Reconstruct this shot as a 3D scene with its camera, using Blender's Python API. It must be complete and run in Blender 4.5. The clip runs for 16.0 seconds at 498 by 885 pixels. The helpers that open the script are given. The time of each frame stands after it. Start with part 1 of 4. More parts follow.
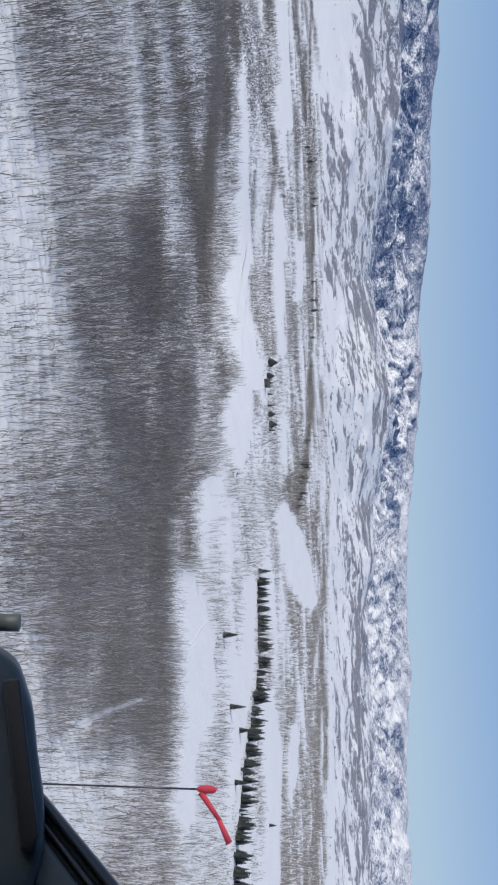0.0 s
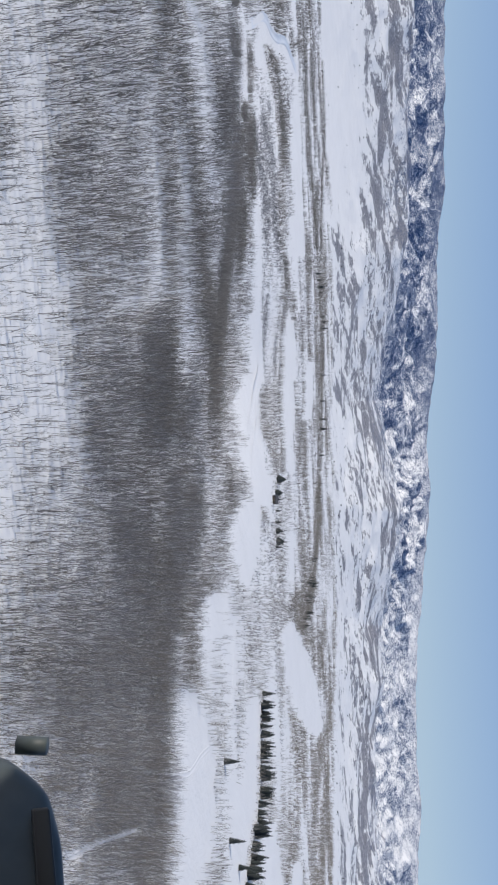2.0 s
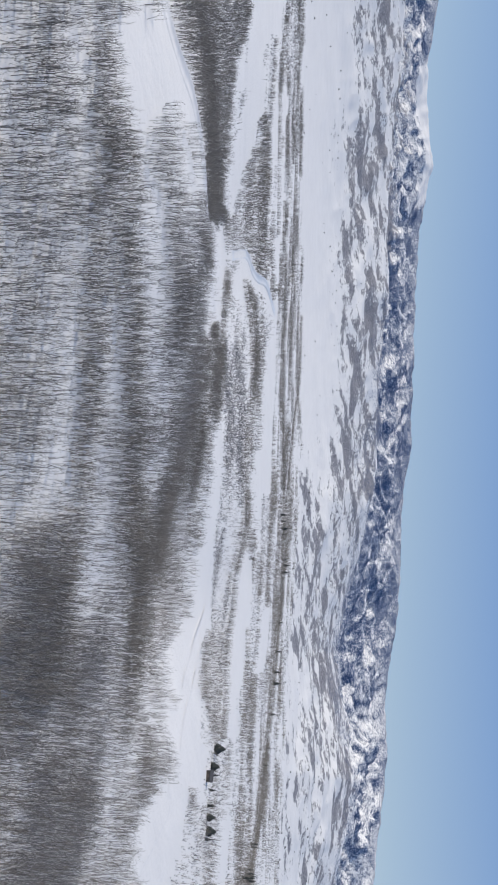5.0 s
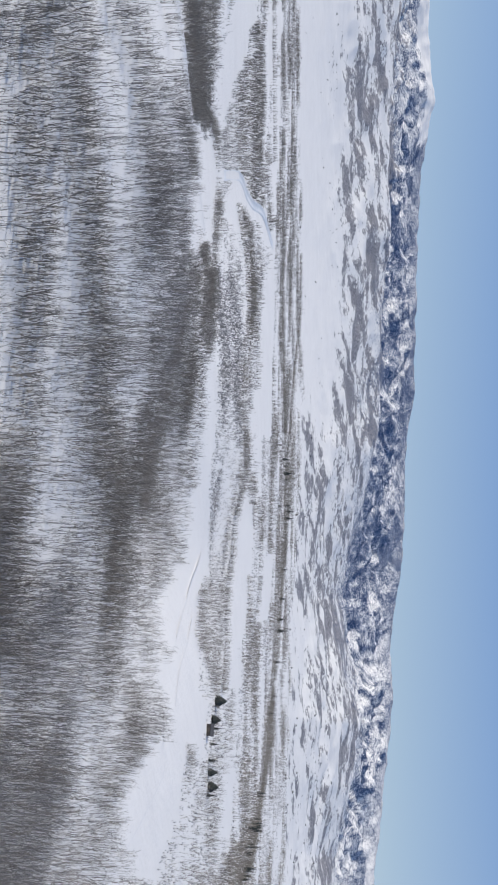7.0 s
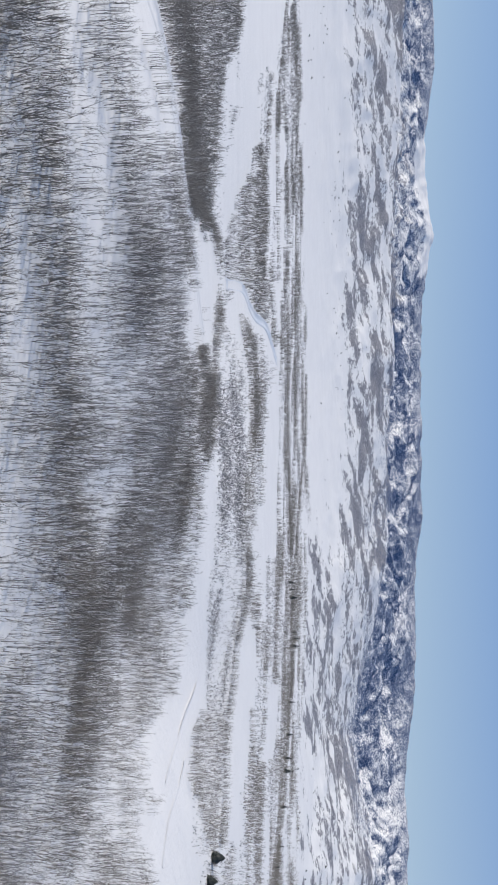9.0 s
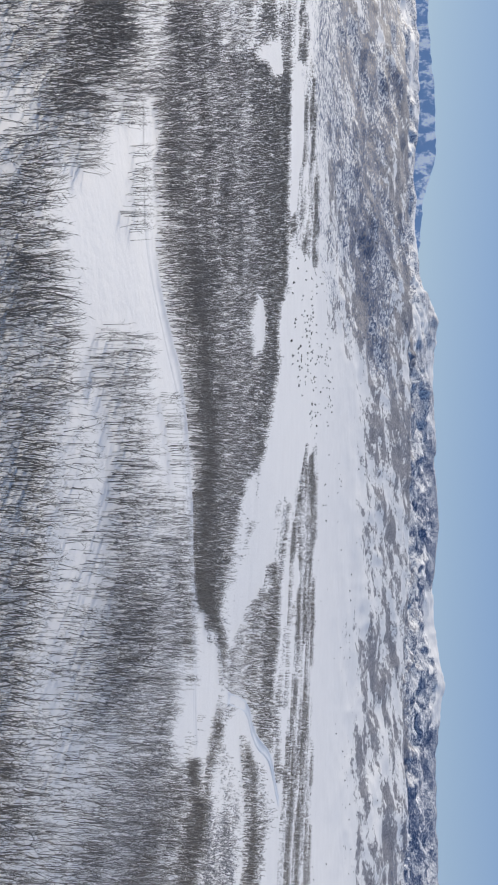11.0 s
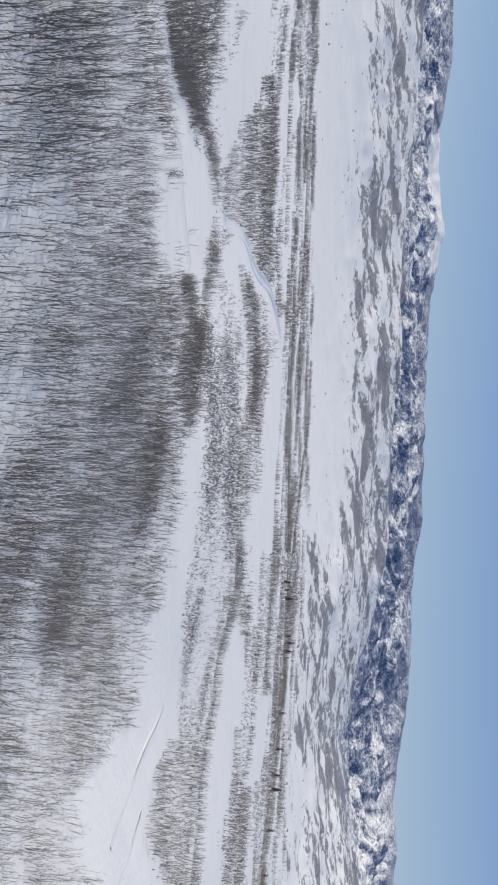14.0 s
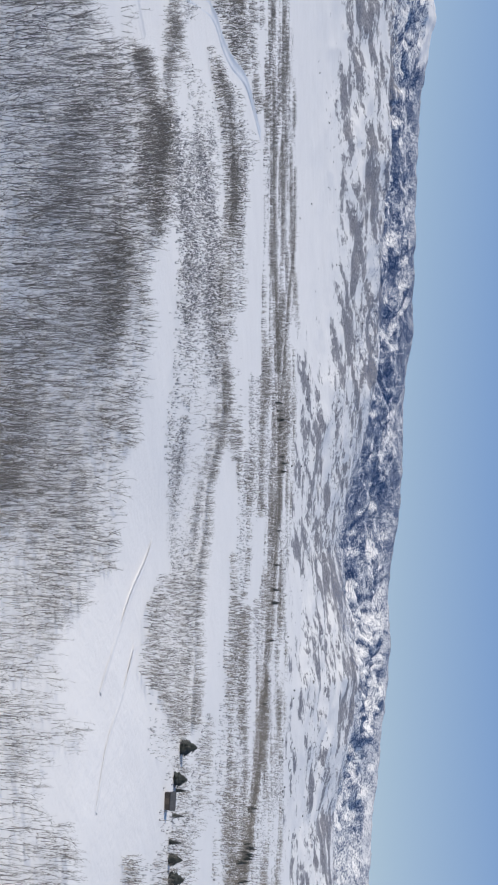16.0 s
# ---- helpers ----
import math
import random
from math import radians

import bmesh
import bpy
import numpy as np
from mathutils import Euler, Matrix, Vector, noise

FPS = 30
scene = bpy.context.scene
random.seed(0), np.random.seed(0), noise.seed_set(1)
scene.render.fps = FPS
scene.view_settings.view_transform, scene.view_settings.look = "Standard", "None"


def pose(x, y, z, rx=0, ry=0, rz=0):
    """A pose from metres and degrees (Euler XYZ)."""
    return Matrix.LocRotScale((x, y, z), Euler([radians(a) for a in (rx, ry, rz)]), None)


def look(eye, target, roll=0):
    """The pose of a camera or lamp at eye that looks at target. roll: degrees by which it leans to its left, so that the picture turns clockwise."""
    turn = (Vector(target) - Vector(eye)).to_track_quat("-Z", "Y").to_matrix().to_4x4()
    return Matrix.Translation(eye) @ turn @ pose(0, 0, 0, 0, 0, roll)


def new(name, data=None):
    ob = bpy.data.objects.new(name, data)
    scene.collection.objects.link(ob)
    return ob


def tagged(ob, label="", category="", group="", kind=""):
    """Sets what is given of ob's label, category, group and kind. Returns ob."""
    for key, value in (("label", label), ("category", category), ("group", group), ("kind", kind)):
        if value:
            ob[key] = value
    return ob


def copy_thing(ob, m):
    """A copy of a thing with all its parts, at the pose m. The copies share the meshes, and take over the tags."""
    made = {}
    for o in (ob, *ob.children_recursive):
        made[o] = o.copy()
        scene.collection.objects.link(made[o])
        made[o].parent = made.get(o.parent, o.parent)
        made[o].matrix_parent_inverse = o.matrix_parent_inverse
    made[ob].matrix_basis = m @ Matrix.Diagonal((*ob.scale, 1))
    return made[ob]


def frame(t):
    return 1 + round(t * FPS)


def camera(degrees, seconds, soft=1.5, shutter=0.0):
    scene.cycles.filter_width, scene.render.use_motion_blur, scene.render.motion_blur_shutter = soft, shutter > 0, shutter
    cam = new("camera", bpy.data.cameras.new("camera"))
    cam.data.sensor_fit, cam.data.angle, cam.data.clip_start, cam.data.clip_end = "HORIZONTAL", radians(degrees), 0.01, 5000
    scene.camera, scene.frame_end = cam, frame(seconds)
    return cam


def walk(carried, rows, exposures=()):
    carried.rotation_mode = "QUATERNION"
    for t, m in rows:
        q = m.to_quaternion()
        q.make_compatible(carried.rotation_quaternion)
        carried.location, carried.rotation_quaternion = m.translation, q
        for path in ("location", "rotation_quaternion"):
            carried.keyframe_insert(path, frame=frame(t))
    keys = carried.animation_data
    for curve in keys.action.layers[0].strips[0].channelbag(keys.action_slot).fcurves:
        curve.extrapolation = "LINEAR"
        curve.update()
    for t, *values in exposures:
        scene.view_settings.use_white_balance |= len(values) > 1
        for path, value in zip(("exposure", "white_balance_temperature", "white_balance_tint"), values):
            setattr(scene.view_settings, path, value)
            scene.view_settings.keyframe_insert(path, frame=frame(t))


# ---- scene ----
# ---- camera ----
cam = camera(33.59, 16.0, 2.05)
# seconds, x, y, z, pan to the left of +y, tilt, lean
PATH = [
    (0, -14.758, 21.579, 69.23, 36.71, -8.06, 88.33),
    (0.5, -14.73, 21.60, 69.23, 21.47, -8.04, 89.32),
    (1, -14.73, 21.60, 69.23, 16.69, -7.75, 89.94),
    (1.5, -14.73, 21.60, 69.23, 22.38, -7.87, 89.40),
    (2, -14.758, 21.572, 69.190, 44.85, -8.40, 88.51),
    (2.1, -14.73, 21.60, 69.23, 48.80, -8.40, 88.53),
    (2.5, -23.36, 27.58, 68.91, 60.36, -8.38, 88.40),
    (3, -37.33, 37.27, 68.40, 67.11, -7.62, 88.49),
    (3.5, -49.25, 45.53, 67.96, 67.02, -7.15, 88.78),
    (4, -58.23, 51.75, 67.63, 66.33, -6.50, 89.34),
    (4.5, -65.14, 58.62, 67.44, 66.37, -5.64, 90.09),
    (5, -71.87, 65.19, 67.19, 61.43, -5.86, 91.65),
    (7.3, -104.10, 95.19, 66.62, 57.82, -5.98, 90.77),
    (7.5, -106.61, 97.36, 66.57, 57.79, -6.01, 90.54),
    (8, -112.71, 102.79, 66.46, 58.03, -5.74, 89.99),
    (8.5, -119.08, 108.33, 66.18, 59.84, -5.79, 89.69),
    (9, -126.08, 113.92, 65.81, 66.71, -6.47, 90.01),
    (9.5, -133.26, 119.45, 65.31, 76.89, -6.21, 90.40),
    (10, -140.22, 124.98, 64.81, 86.91, -6.69, 90.65),
    (10.2, -143.14, 127.05, 64.58, 90.06, -6.93, 90.63),
    (12.3, -178.33, 145.37, 60.45, 98.67, -7.64, 90.75),
    (12.5, -181.02, 147.32, 60.24, 96.30, -7.96, 91.14),
    (13, -187.22, 151.96, 59.80, 87.53, -7.67, 92.10),
    (13.5, -193.18, 156.86, 59.34, 76.19, -6.44, 92.34),
    (14, -200.62, 161.38, 58.99, 66.54, -6.47, 92.16),
    (14.5, -208.05, 165.77, 58.47, 58.97, -6.64, 92.03),
    (15, -215.36, 170.17, 58.13, 54.51, -6.06, 91.60),
    (15.5, -222.28, 174.06, 58.09, 53.83, -5.79, 91.41),
    (16, -228.83, 177.52, 58.25, 54.17, -5.51, 90.66),
]


def aim(x, y, z, pan, tilt, lean):
    a, b = radians(pan), radians(tilt)
    eye = Vector((x, y, z))
    return look(eye, eye + Vector((-math.sin(a) * math.cos(b), math.cos(a) * math.cos(b), math.sin(b))), lean)


walk(cam, [(t, aim(*row)) for t, *row in PATH], [(0.0, -0.42, 6950, 10), (4.5, -0.42, 7300, 10), (9.0, -0.38, 7250, 10), (10.0, -0.48, 7300, 10), (12.5, -0.48, 7500, 10), (16.0, -0.46, 7250, 10)])

# ---- light ----
SUN_SIDE, SUN_HEIGHT = 148.0, 36.0  # the sun's bearing to the left of +y, and its height, in degrees
world = bpy.data.worlds.new("sky")
scene.world = world
world.use_nodes = True
wn = world.node_tree
sky = wn.nodes.new("ShaderNodeTexSky")
sky.sky_type, sky.sun_disc = "NISHITA", False
sky.sun_elevation, sky.sun_rotation = radians(SUN_HEIGHT), radians(-SUN_SIDE)
sky.altitude, sky.air_density, sky.dust_density, sky.ozone_density = 1900, 1.0, 0.2, 3.0
wn.nodes["Background"].inputs["Strength"].default_value = 0.112
# a thin high veil pales the sky towards the horizon
side = wn.nodes.new("ShaderNodeTexCoord")
up = wn.nodes.new("ShaderNodeSeparateXYZ")
wn.links.new(side.outputs["Generated"], up.inputs[0])
fade = wn.nodes.new("ShaderNodeValToRGB")
fade.color_ramp.elements[0].position, fade.color_ramp.elements[0].color = 0.05, (0.47, 0.68, 0.96, 1)
fade.color_ramp.elements[1].position, fade.color_ramp.elements[1].color = 1.0, (0.085, 0.18, 0.42, 1)
step = fade.color_ramp.elements.new(0.19)
step.color = (0.26, 0.475, 0.92, 1)
wn.links.new(up.outputs[2], fade.inputs[0])
even = wn.nodes.new("ShaderNodeMix")
even.data_type, even.blend_type = "RGBA", "MIX"
even.inputs[0].default_value = 0.85
gain = wn.nodes.new("ShaderNodeVectorMath")
gain.operation = "SCALE"
gain.inputs["Scale"].default_value = 9.6
wn.links.new(fade.outputs[0], gain.inputs[0])
wn.links.new(gain.outputs[0], even.inputs[7])
wn.links.new(sky.outputs[0], even.inputs[6])
wn.links.new(even.outputs[2], wn.nodes["Background"].inputs[0])
sun = new("sun", bpy.data.lights.new("sun", "SUN"))
sun.data.energy, sun.data.angle, sun.data.color = 4.3, radians(0.5), (1.0, 0.96, 0.9)
sa, sb = radians(SUN_SIDE), radians(SUN_HEIGHT)
sun.matrix_basis = look((0, 0, 300), Vector((0, 0, 300)) - Vector((-math.sin(sa) * math.cos(sb), math.cos(sa) * math.cos(sb), math.sin(sb))))


# ---- tools ----
def lattice(ix, iy, seed):
    h = (ix.astype(np.int64) * 374761393 + iy.astype(np.int64) * 668265263 + seed * 2147483647) & 0xFFFFFFFF
    h = ((h ^ (h >> 13)) * 1274126177) & 0xFFFFFFFF
    return ((h ^ (h >> 16)) & 0xFFFF) / 65535.0


def value_noise(x, y, seed):
    ix, iy = np.floor(x), np.floor(y)
    u, v = x - ix, y - iy
    u, v = u * u * (3 - 2 * u), v * v * (3 - 2 * v)
    a, b = lattice(ix, iy, seed), lattice(ix + 1, iy, seed)
    c, d = lattice(ix, iy + 1, seed), lattice(ix + 1, iy + 1, seed)
    return (a * (1 - u) + b * u) * (1 - v) + (c * (1 - u) + d * u) * v


def fbm(x, y, size, octaves=4, seed=1):
    """Noise from 0 to 1 with features of that many metres."""
    total, weight, x, y = 0, 0, x / size, y / size
    for k in range(octaves):
        total, weight = total + value_noise(x, y, seed + k) * 0.5**k, weight + 0.5**k
        x, y = x * 2.03 + 7.1, y * 2.03 - 3.3
    return total / weight


def ridged(x, y, size, octaves=5, seed=1):
    total, weight, x, y = 0, 0, x / size, y / size
    for k in range(octaves):
        total, weight = total + (1 - np.abs(2 * value_noise(x, y, seed + k) - 1)) * 0.5**k, weight + 0.5**k
        x, y = x * 2.07 + 3.7, y * 2.07 + 9.2
    return total / weight


def inside(x, y, corners):
    """Which points lie within the outline."""
    hit = np.zeros(x.shape, bool)
    for (ax, ay), (bx, by) in zip(corners, corners[1:] + corners[:1]):
        if ay != by:
            hit ^= ((ay > y) != (by > y)) & (x < (bx - ax) * (y - ay) / (by - ay) + ax)
    return hit


def off_line(x, y, line):
    """The distance from a line of corners."""
    best = np.full(x.shape, 1e9)
    for (ax, ay), (bx, by) in zip(line, line[1:]):
        dx, dy = bx - ax, by - ay
        k = np.clip(((x - ax) * dx + (y - ay) * dy) / (dx * dx + dy * dy), 0, 1)
        best = np.minimum(best, np.hypot(x - ax - k * dx, y - ay - k * dy))
    return best


def smooth(a, b, v):
    k = np.clip((v - a) / (b - a), 0, 1)
    return k * k * (3 - 2 * k)


def mesh_of(name, verts, tris, material, flat=True):
    me = bpy.data.meshes.new(name)
    verts, tris = np.ascontiguousarray(verts, np.float32), np.ascontiguousarray(tris, np.int32)
    n = tris.shape[1]
    me.vertices.add(len(verts))
    me.vertices.foreach_set("co", verts.ravel())
    me.loops.add(tris.size)
    me.loops.foreach_set("vertex_index", tris.ravel())
    me.polygons.add(len(tris))
    me.polygons.foreach_set("loop_start", np.arange(0, tris.size, n, dtype=np.int32))
    me.polygons.foreach_set("use_smooth", np.full(len(tris), not flat))
    me.materials.append(material)
    me.update(calc_edges=True)
    return me


def part(name, bm, material, parent=None, label=""):
    me = bpy.data.meshes.new(name)
    bm.to_mesh(me)
    bm.free()
    me.materials.append(material)
    ob = new(name, me)
    ob.parent = parent
    return tagged(ob, label)


# ---- materials ----
def material(name, rough=0.8):
    m = bpy.data.materials.new(name)
    m.use_nodes = True
    nt = m.node_tree
    b = nt.nodes["Principled BSDF"]
    b.inputs["Roughness"].default_value = rough
    return m, nt, b


def node(nt, kind, **values):
    n = nt.nodes.new(kind)
    for k, v in values.items():
        n.inputs[k.replace("_", " ")].default_value = v
    return n


def noise_node(nt, coords, scale, detail=4.0, rough=0.55, stretch=None):
    if stretch:
        mp = nt.nodes.new("ShaderNodeMapping")
        mp.inputs["Scale"].default_value = stretch
        nt.links.new(coords, mp.inputs[0])
        coords = mp.outputs[0]
    n = node(nt, "ShaderNodeTexNoise", Scale=scale, Detail=detail, Roughness=rough)
    nt.links.new(coords, n.inputs["Vector"])
    return n.outputs[0]


def ramp(nt, value, a, b):
    n = nt.nodes.new("ShaderNodeMapRange")
    n.interpolation_type = "SMOOTHSTEP"
    nt.links.new(value, n.inputs[0])
    n.inputs[1].default_value, n.inputs[2].default_value = a, b
    return n.outputs[0]


def blend(nt, fac, a, b):
    n = nt.nodes.new("ShaderNodeMix")
    n.data_type = "RGBA"
    for value, socket in ((fac, 0), (a, 6), (b, 7)):
        if hasattr(value, "links"):
            nt.links.new(value, n.inputs[socket])
        else:
            n.inputs[socket].default_value = (*value, 1) if isinstance(value, tuple) else value
    return n.outputs[2]


def calc(nt, op, a, b):
    n = nt.nodes.new("ShaderNodeMath")
    n.operation = op
    for value, socket in ((a, 0), (b, 1)):
        if hasattr(value, "links"):
            nt.links.new(value, n.inputs[socket])
        else:
            n.inputs[socket].default_value = value
    return n.outputs[0]


def attribute(nt, name):
    n = nt.nodes.new("ShaderNodeAttribute")
    n.attribute_name = name
    return n.outputs["Fac"]


def snow_ground():
    m, nt, b = material("snow_ground", 0.7)
    co = nt.nodes.new("ShaderNodeTexCoord").outputs["Object"]
    drift = noise_node(nt, co, 0.03, 5)
    snow = blend(nt, drift, (0.79, 0.79, 0.80), (0.89, 0.89, 0.895))
    # low sagebrush that sticks out of the snow in patches
    mass = noise_node(nt, co, 0.022, 6, 0.6, (1.0, 1.0, 0.4))
    grain = noise_node(nt, co, 0.09, 4, 0.75)
    patch = calc(nt, "ADD", calc(nt, "ADD", attribute(nt, "brush"), calc(nt, "MULTIPLY", calc(nt, "SUBTRACT", mass, 0.5), 1.7)),
                 calc(nt, "MULTIPLY", calc(nt, "SUBTRACT", grain, 0.5), 2.1))
    bushes = calc(nt, "ADD", 0.62, calc(nt, "MULTIPLY", ramp(nt, noise_node(nt, co, 0.22, 3, 0.7), 0.40, 0.58), 0.36))
    c = blend(nt, calc(nt, "MULTIPLY", ramp(nt, patch, 0.46, 0.60), bushes), snow, (0.110, 0.108, 0.138))
    # conifer woods on the far slopes, tinted blue to paint in the distance haze
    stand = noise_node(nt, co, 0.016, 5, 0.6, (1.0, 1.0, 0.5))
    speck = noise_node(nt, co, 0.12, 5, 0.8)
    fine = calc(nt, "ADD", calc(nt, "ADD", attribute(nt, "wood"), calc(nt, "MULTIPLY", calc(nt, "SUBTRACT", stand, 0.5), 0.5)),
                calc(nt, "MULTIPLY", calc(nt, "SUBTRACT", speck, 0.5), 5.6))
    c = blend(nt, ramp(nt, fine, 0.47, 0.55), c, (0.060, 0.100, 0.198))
    nt.links.new(c, b.inputs["Base Color"])
    bump = node(nt, "ShaderNodeBump", Strength=0.5, Distance=0.6)
    swell = noise_node(nt, co, 0.045, 4, 0.55, (1.0, 0.45, 1.0))
    nt.links.new(calc(nt, "ADD", noise_node(nt, co, 0.35, 6, 0.6), calc(nt, "MULTIPLY", swell, 4.5)), bump.inputs["Height"])
    nt.links.new(bump.outputs[0], b.inputs["Normal"])
    return m


def plain(name, low, high, scale, rough=0.85, metal=0.0):
    """A colour that wanders between two tones, with a fine relief."""
    m, nt, b = material(name, rough)
    b.inputs["Metallic"].default_value = metal
    co = nt.nodes.new("ShaderNodeTexCoord").outputs["Object"]
    n = calc(nt, "ADD", calc(nt, "MULTIPLY", noise_node(nt, co, scale, 4), 0.6), calc(nt, "MULTIPLY", noise_node(nt, co, scale * 9, 3), 0.4))
    nt.links.new(blend(nt, ramp(nt, n, 0.3, 0.7), low, high), b.inputs["Base Color"])
    return m


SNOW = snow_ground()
TWIG = plain("grey_twigs", (0.160, 0.147, 0.135), (0.285, 0.263, 0.242), 0.012)
BROWN = plain("brown_twigs", (0.188, 0.171, 0.152), (0.295, 0.273, 0.247), 0.03)
NEEDLE = plain("conifer_needles", (0.024, 0.031, 0.031), (0.050, 0.058, 0.056), 0.4)
SAPLING = plain("grey_saplings", (0.19, 0.19, 0.20), (0.30, 0.30, 0.315), 0.02)
BARK = plain("conifer_bark", (0.07, 0.055, 0.045), (0.12, 0.10, 0.085), 2.0)

# ---- ground ----
HUB = (-115.0, 104.0)  # the middle of the flight, over the valley floor
# bearing to the left of +y and height angle of the skyline as the hub sees it
SKYLINE = [(-180, 1.5), (-60, 1.0), (-12, 0.5), (-5, 0.3), (0, 1.0), (6, 1.1), (10, 1.2), (11, 0.9), (17, 1.4), (21, 1.8), (25, 1.6), (28, 1.7), (32, 2.0),
           (38, 3.0), (44, 3.1), (48, 3.25), (50, 3.65), (55, 3.8), (61, 4.4), (66, 4.5), (73, 4.3), (77, 4.25), (81, 5.0), (84, 4.6), (87, 4.25), (90, 4.65),
           (97, 4.4), (101, 4.2), (105, 4.3), (108, 3.2), (112, 2.9), (116, 2.8), (120, 2.7), (126, 2.3), (150, 2.0), (180, 1.5)]
# the snowy foothill crest in front of the mountains
CREST = [(-180, 0.8), (-20, -1.2), (10, -1.2), (21, -1.1), (25, -1.0), (28, -0.3), (32, -0.6), (36, 0.7), (40, 1.3), (44, 0.5), (48, -0.3), (51, 0.4),
         (55, 1.4), (59, 2.2), (66, 2.5), (73, 2.8), (79, 2.6), (86, 3.0), (94, 3.0), (102, 2.9), (110, 2.6), (120, 2.1), (126, 0.9), (150, 0.8), (180, 0.8)]
# how far off the conifer woods begin
WOODS = [(-180, 2800), (36, 2900), (46, 2650), (56, 2700), (66, 2700), (78, 3100), (92, 3300), (98, 2700), (104, 2000), (112, 1500), (130, 1050), (180, 2500)]
FOOT = [(-180, 1128), (0, 1155), (25, 1195), (40, 1075), (48, 1128), (60, 1236), (72, 1375), (95, 1347), (103, 1375), (110, 1333), (180, 1128)]


# low rises and hollows of the valley floor: middle, reach along x and y, height
HUMPS = [(-345, 115, 130, 105, 17.0), (-375, 305, 75, 60, -13.0), (-650, 230, 150, 110, -9.0), (-485, 415, 70, 50, -9.0)]


def bearing(x, y):
    """Degrees to the left, from a line 0.6 degrees right of +y, and the distance, both from the hub."""
    return np.degrees(np.arctan2(-(x - HUB[0]), y - HUB[1])) + 0.6, np.hypot(x - HUB[0], y - HUB[1])


def along(table, a):
    return np.interp(a, [p[0] for p in table], [p[1] for p in table])


def height(x, y):
    a, r = bearing(x, y)
    foot, crest_z = along(FOOT, a), np.maximum(66 + 2700 * np.tan(np.radians(along(CREST, a) + 0.6)), 8)
    top_z = 66 + 4650 * np.tan(np.radians(along(SKYLINE, a) + 1.0))
    k = np.clip((r - foot) / (2700 - foot), 0, 1)
    bench = crest_z * (0.25 * k + 0.75 * k**1.7)
    rough = smooth(foot + 60, foot + 700, r)
    rough = rough * (1 - 0.65 * smooth(56, 66, a) * (1 - smooth(98, 106, a)) * (1 - smooth(1800, 2300, r))) * (1 + 0.5 * smooth(98, 106, a))
    bench = bench + rough * ((ridged(x, y, 420, 4, 11) - 0.62) * 34 + (ridged(x, y, 110, 4, 15) - 0.6) * 16)
    m = np.clip((r - 2700) / 1950, 0, 1)
    rise = bench + (top_z - crest_z) * (0.15 * m + 0.85 * m**1.35)
    arc = a * 66.0  # metres along the range
    bent = arc + (fbm(x, y, 500, 3, 19) - 0.5) * 260
    cut = (1 - ridged(bent, r * 0.5, 330, 5, 21)) * 190 + (1 - ridged(bent * 1.1, r * 0.7, 80, 4, 27)) * 55 - 34
    rise = rise - smooth(0, 0.3, m) * (1 - smooth(0.80, 1.0, m) * 0.80) * 0.68 * np.clip(cut, 0, 210) * np.clip(along(SKYLINE, a) / 3.5, 0.55, 1) * (1.7 - 0.7 * smooth(36, 48, a))
    rise = rise - smooth(4650, 4900, r) * 60
    floor_z = (fbm(x, y, 90, 3, 3) - 0.5) * 0.4 + sum(up * np.exp(-(((x - px) / wx) ** 2) - ((y - py) / wy) ** 2) for px, py, wx, wy, up in HUMPS)
    return np.where(r > foot, rise, 0) + floor_z


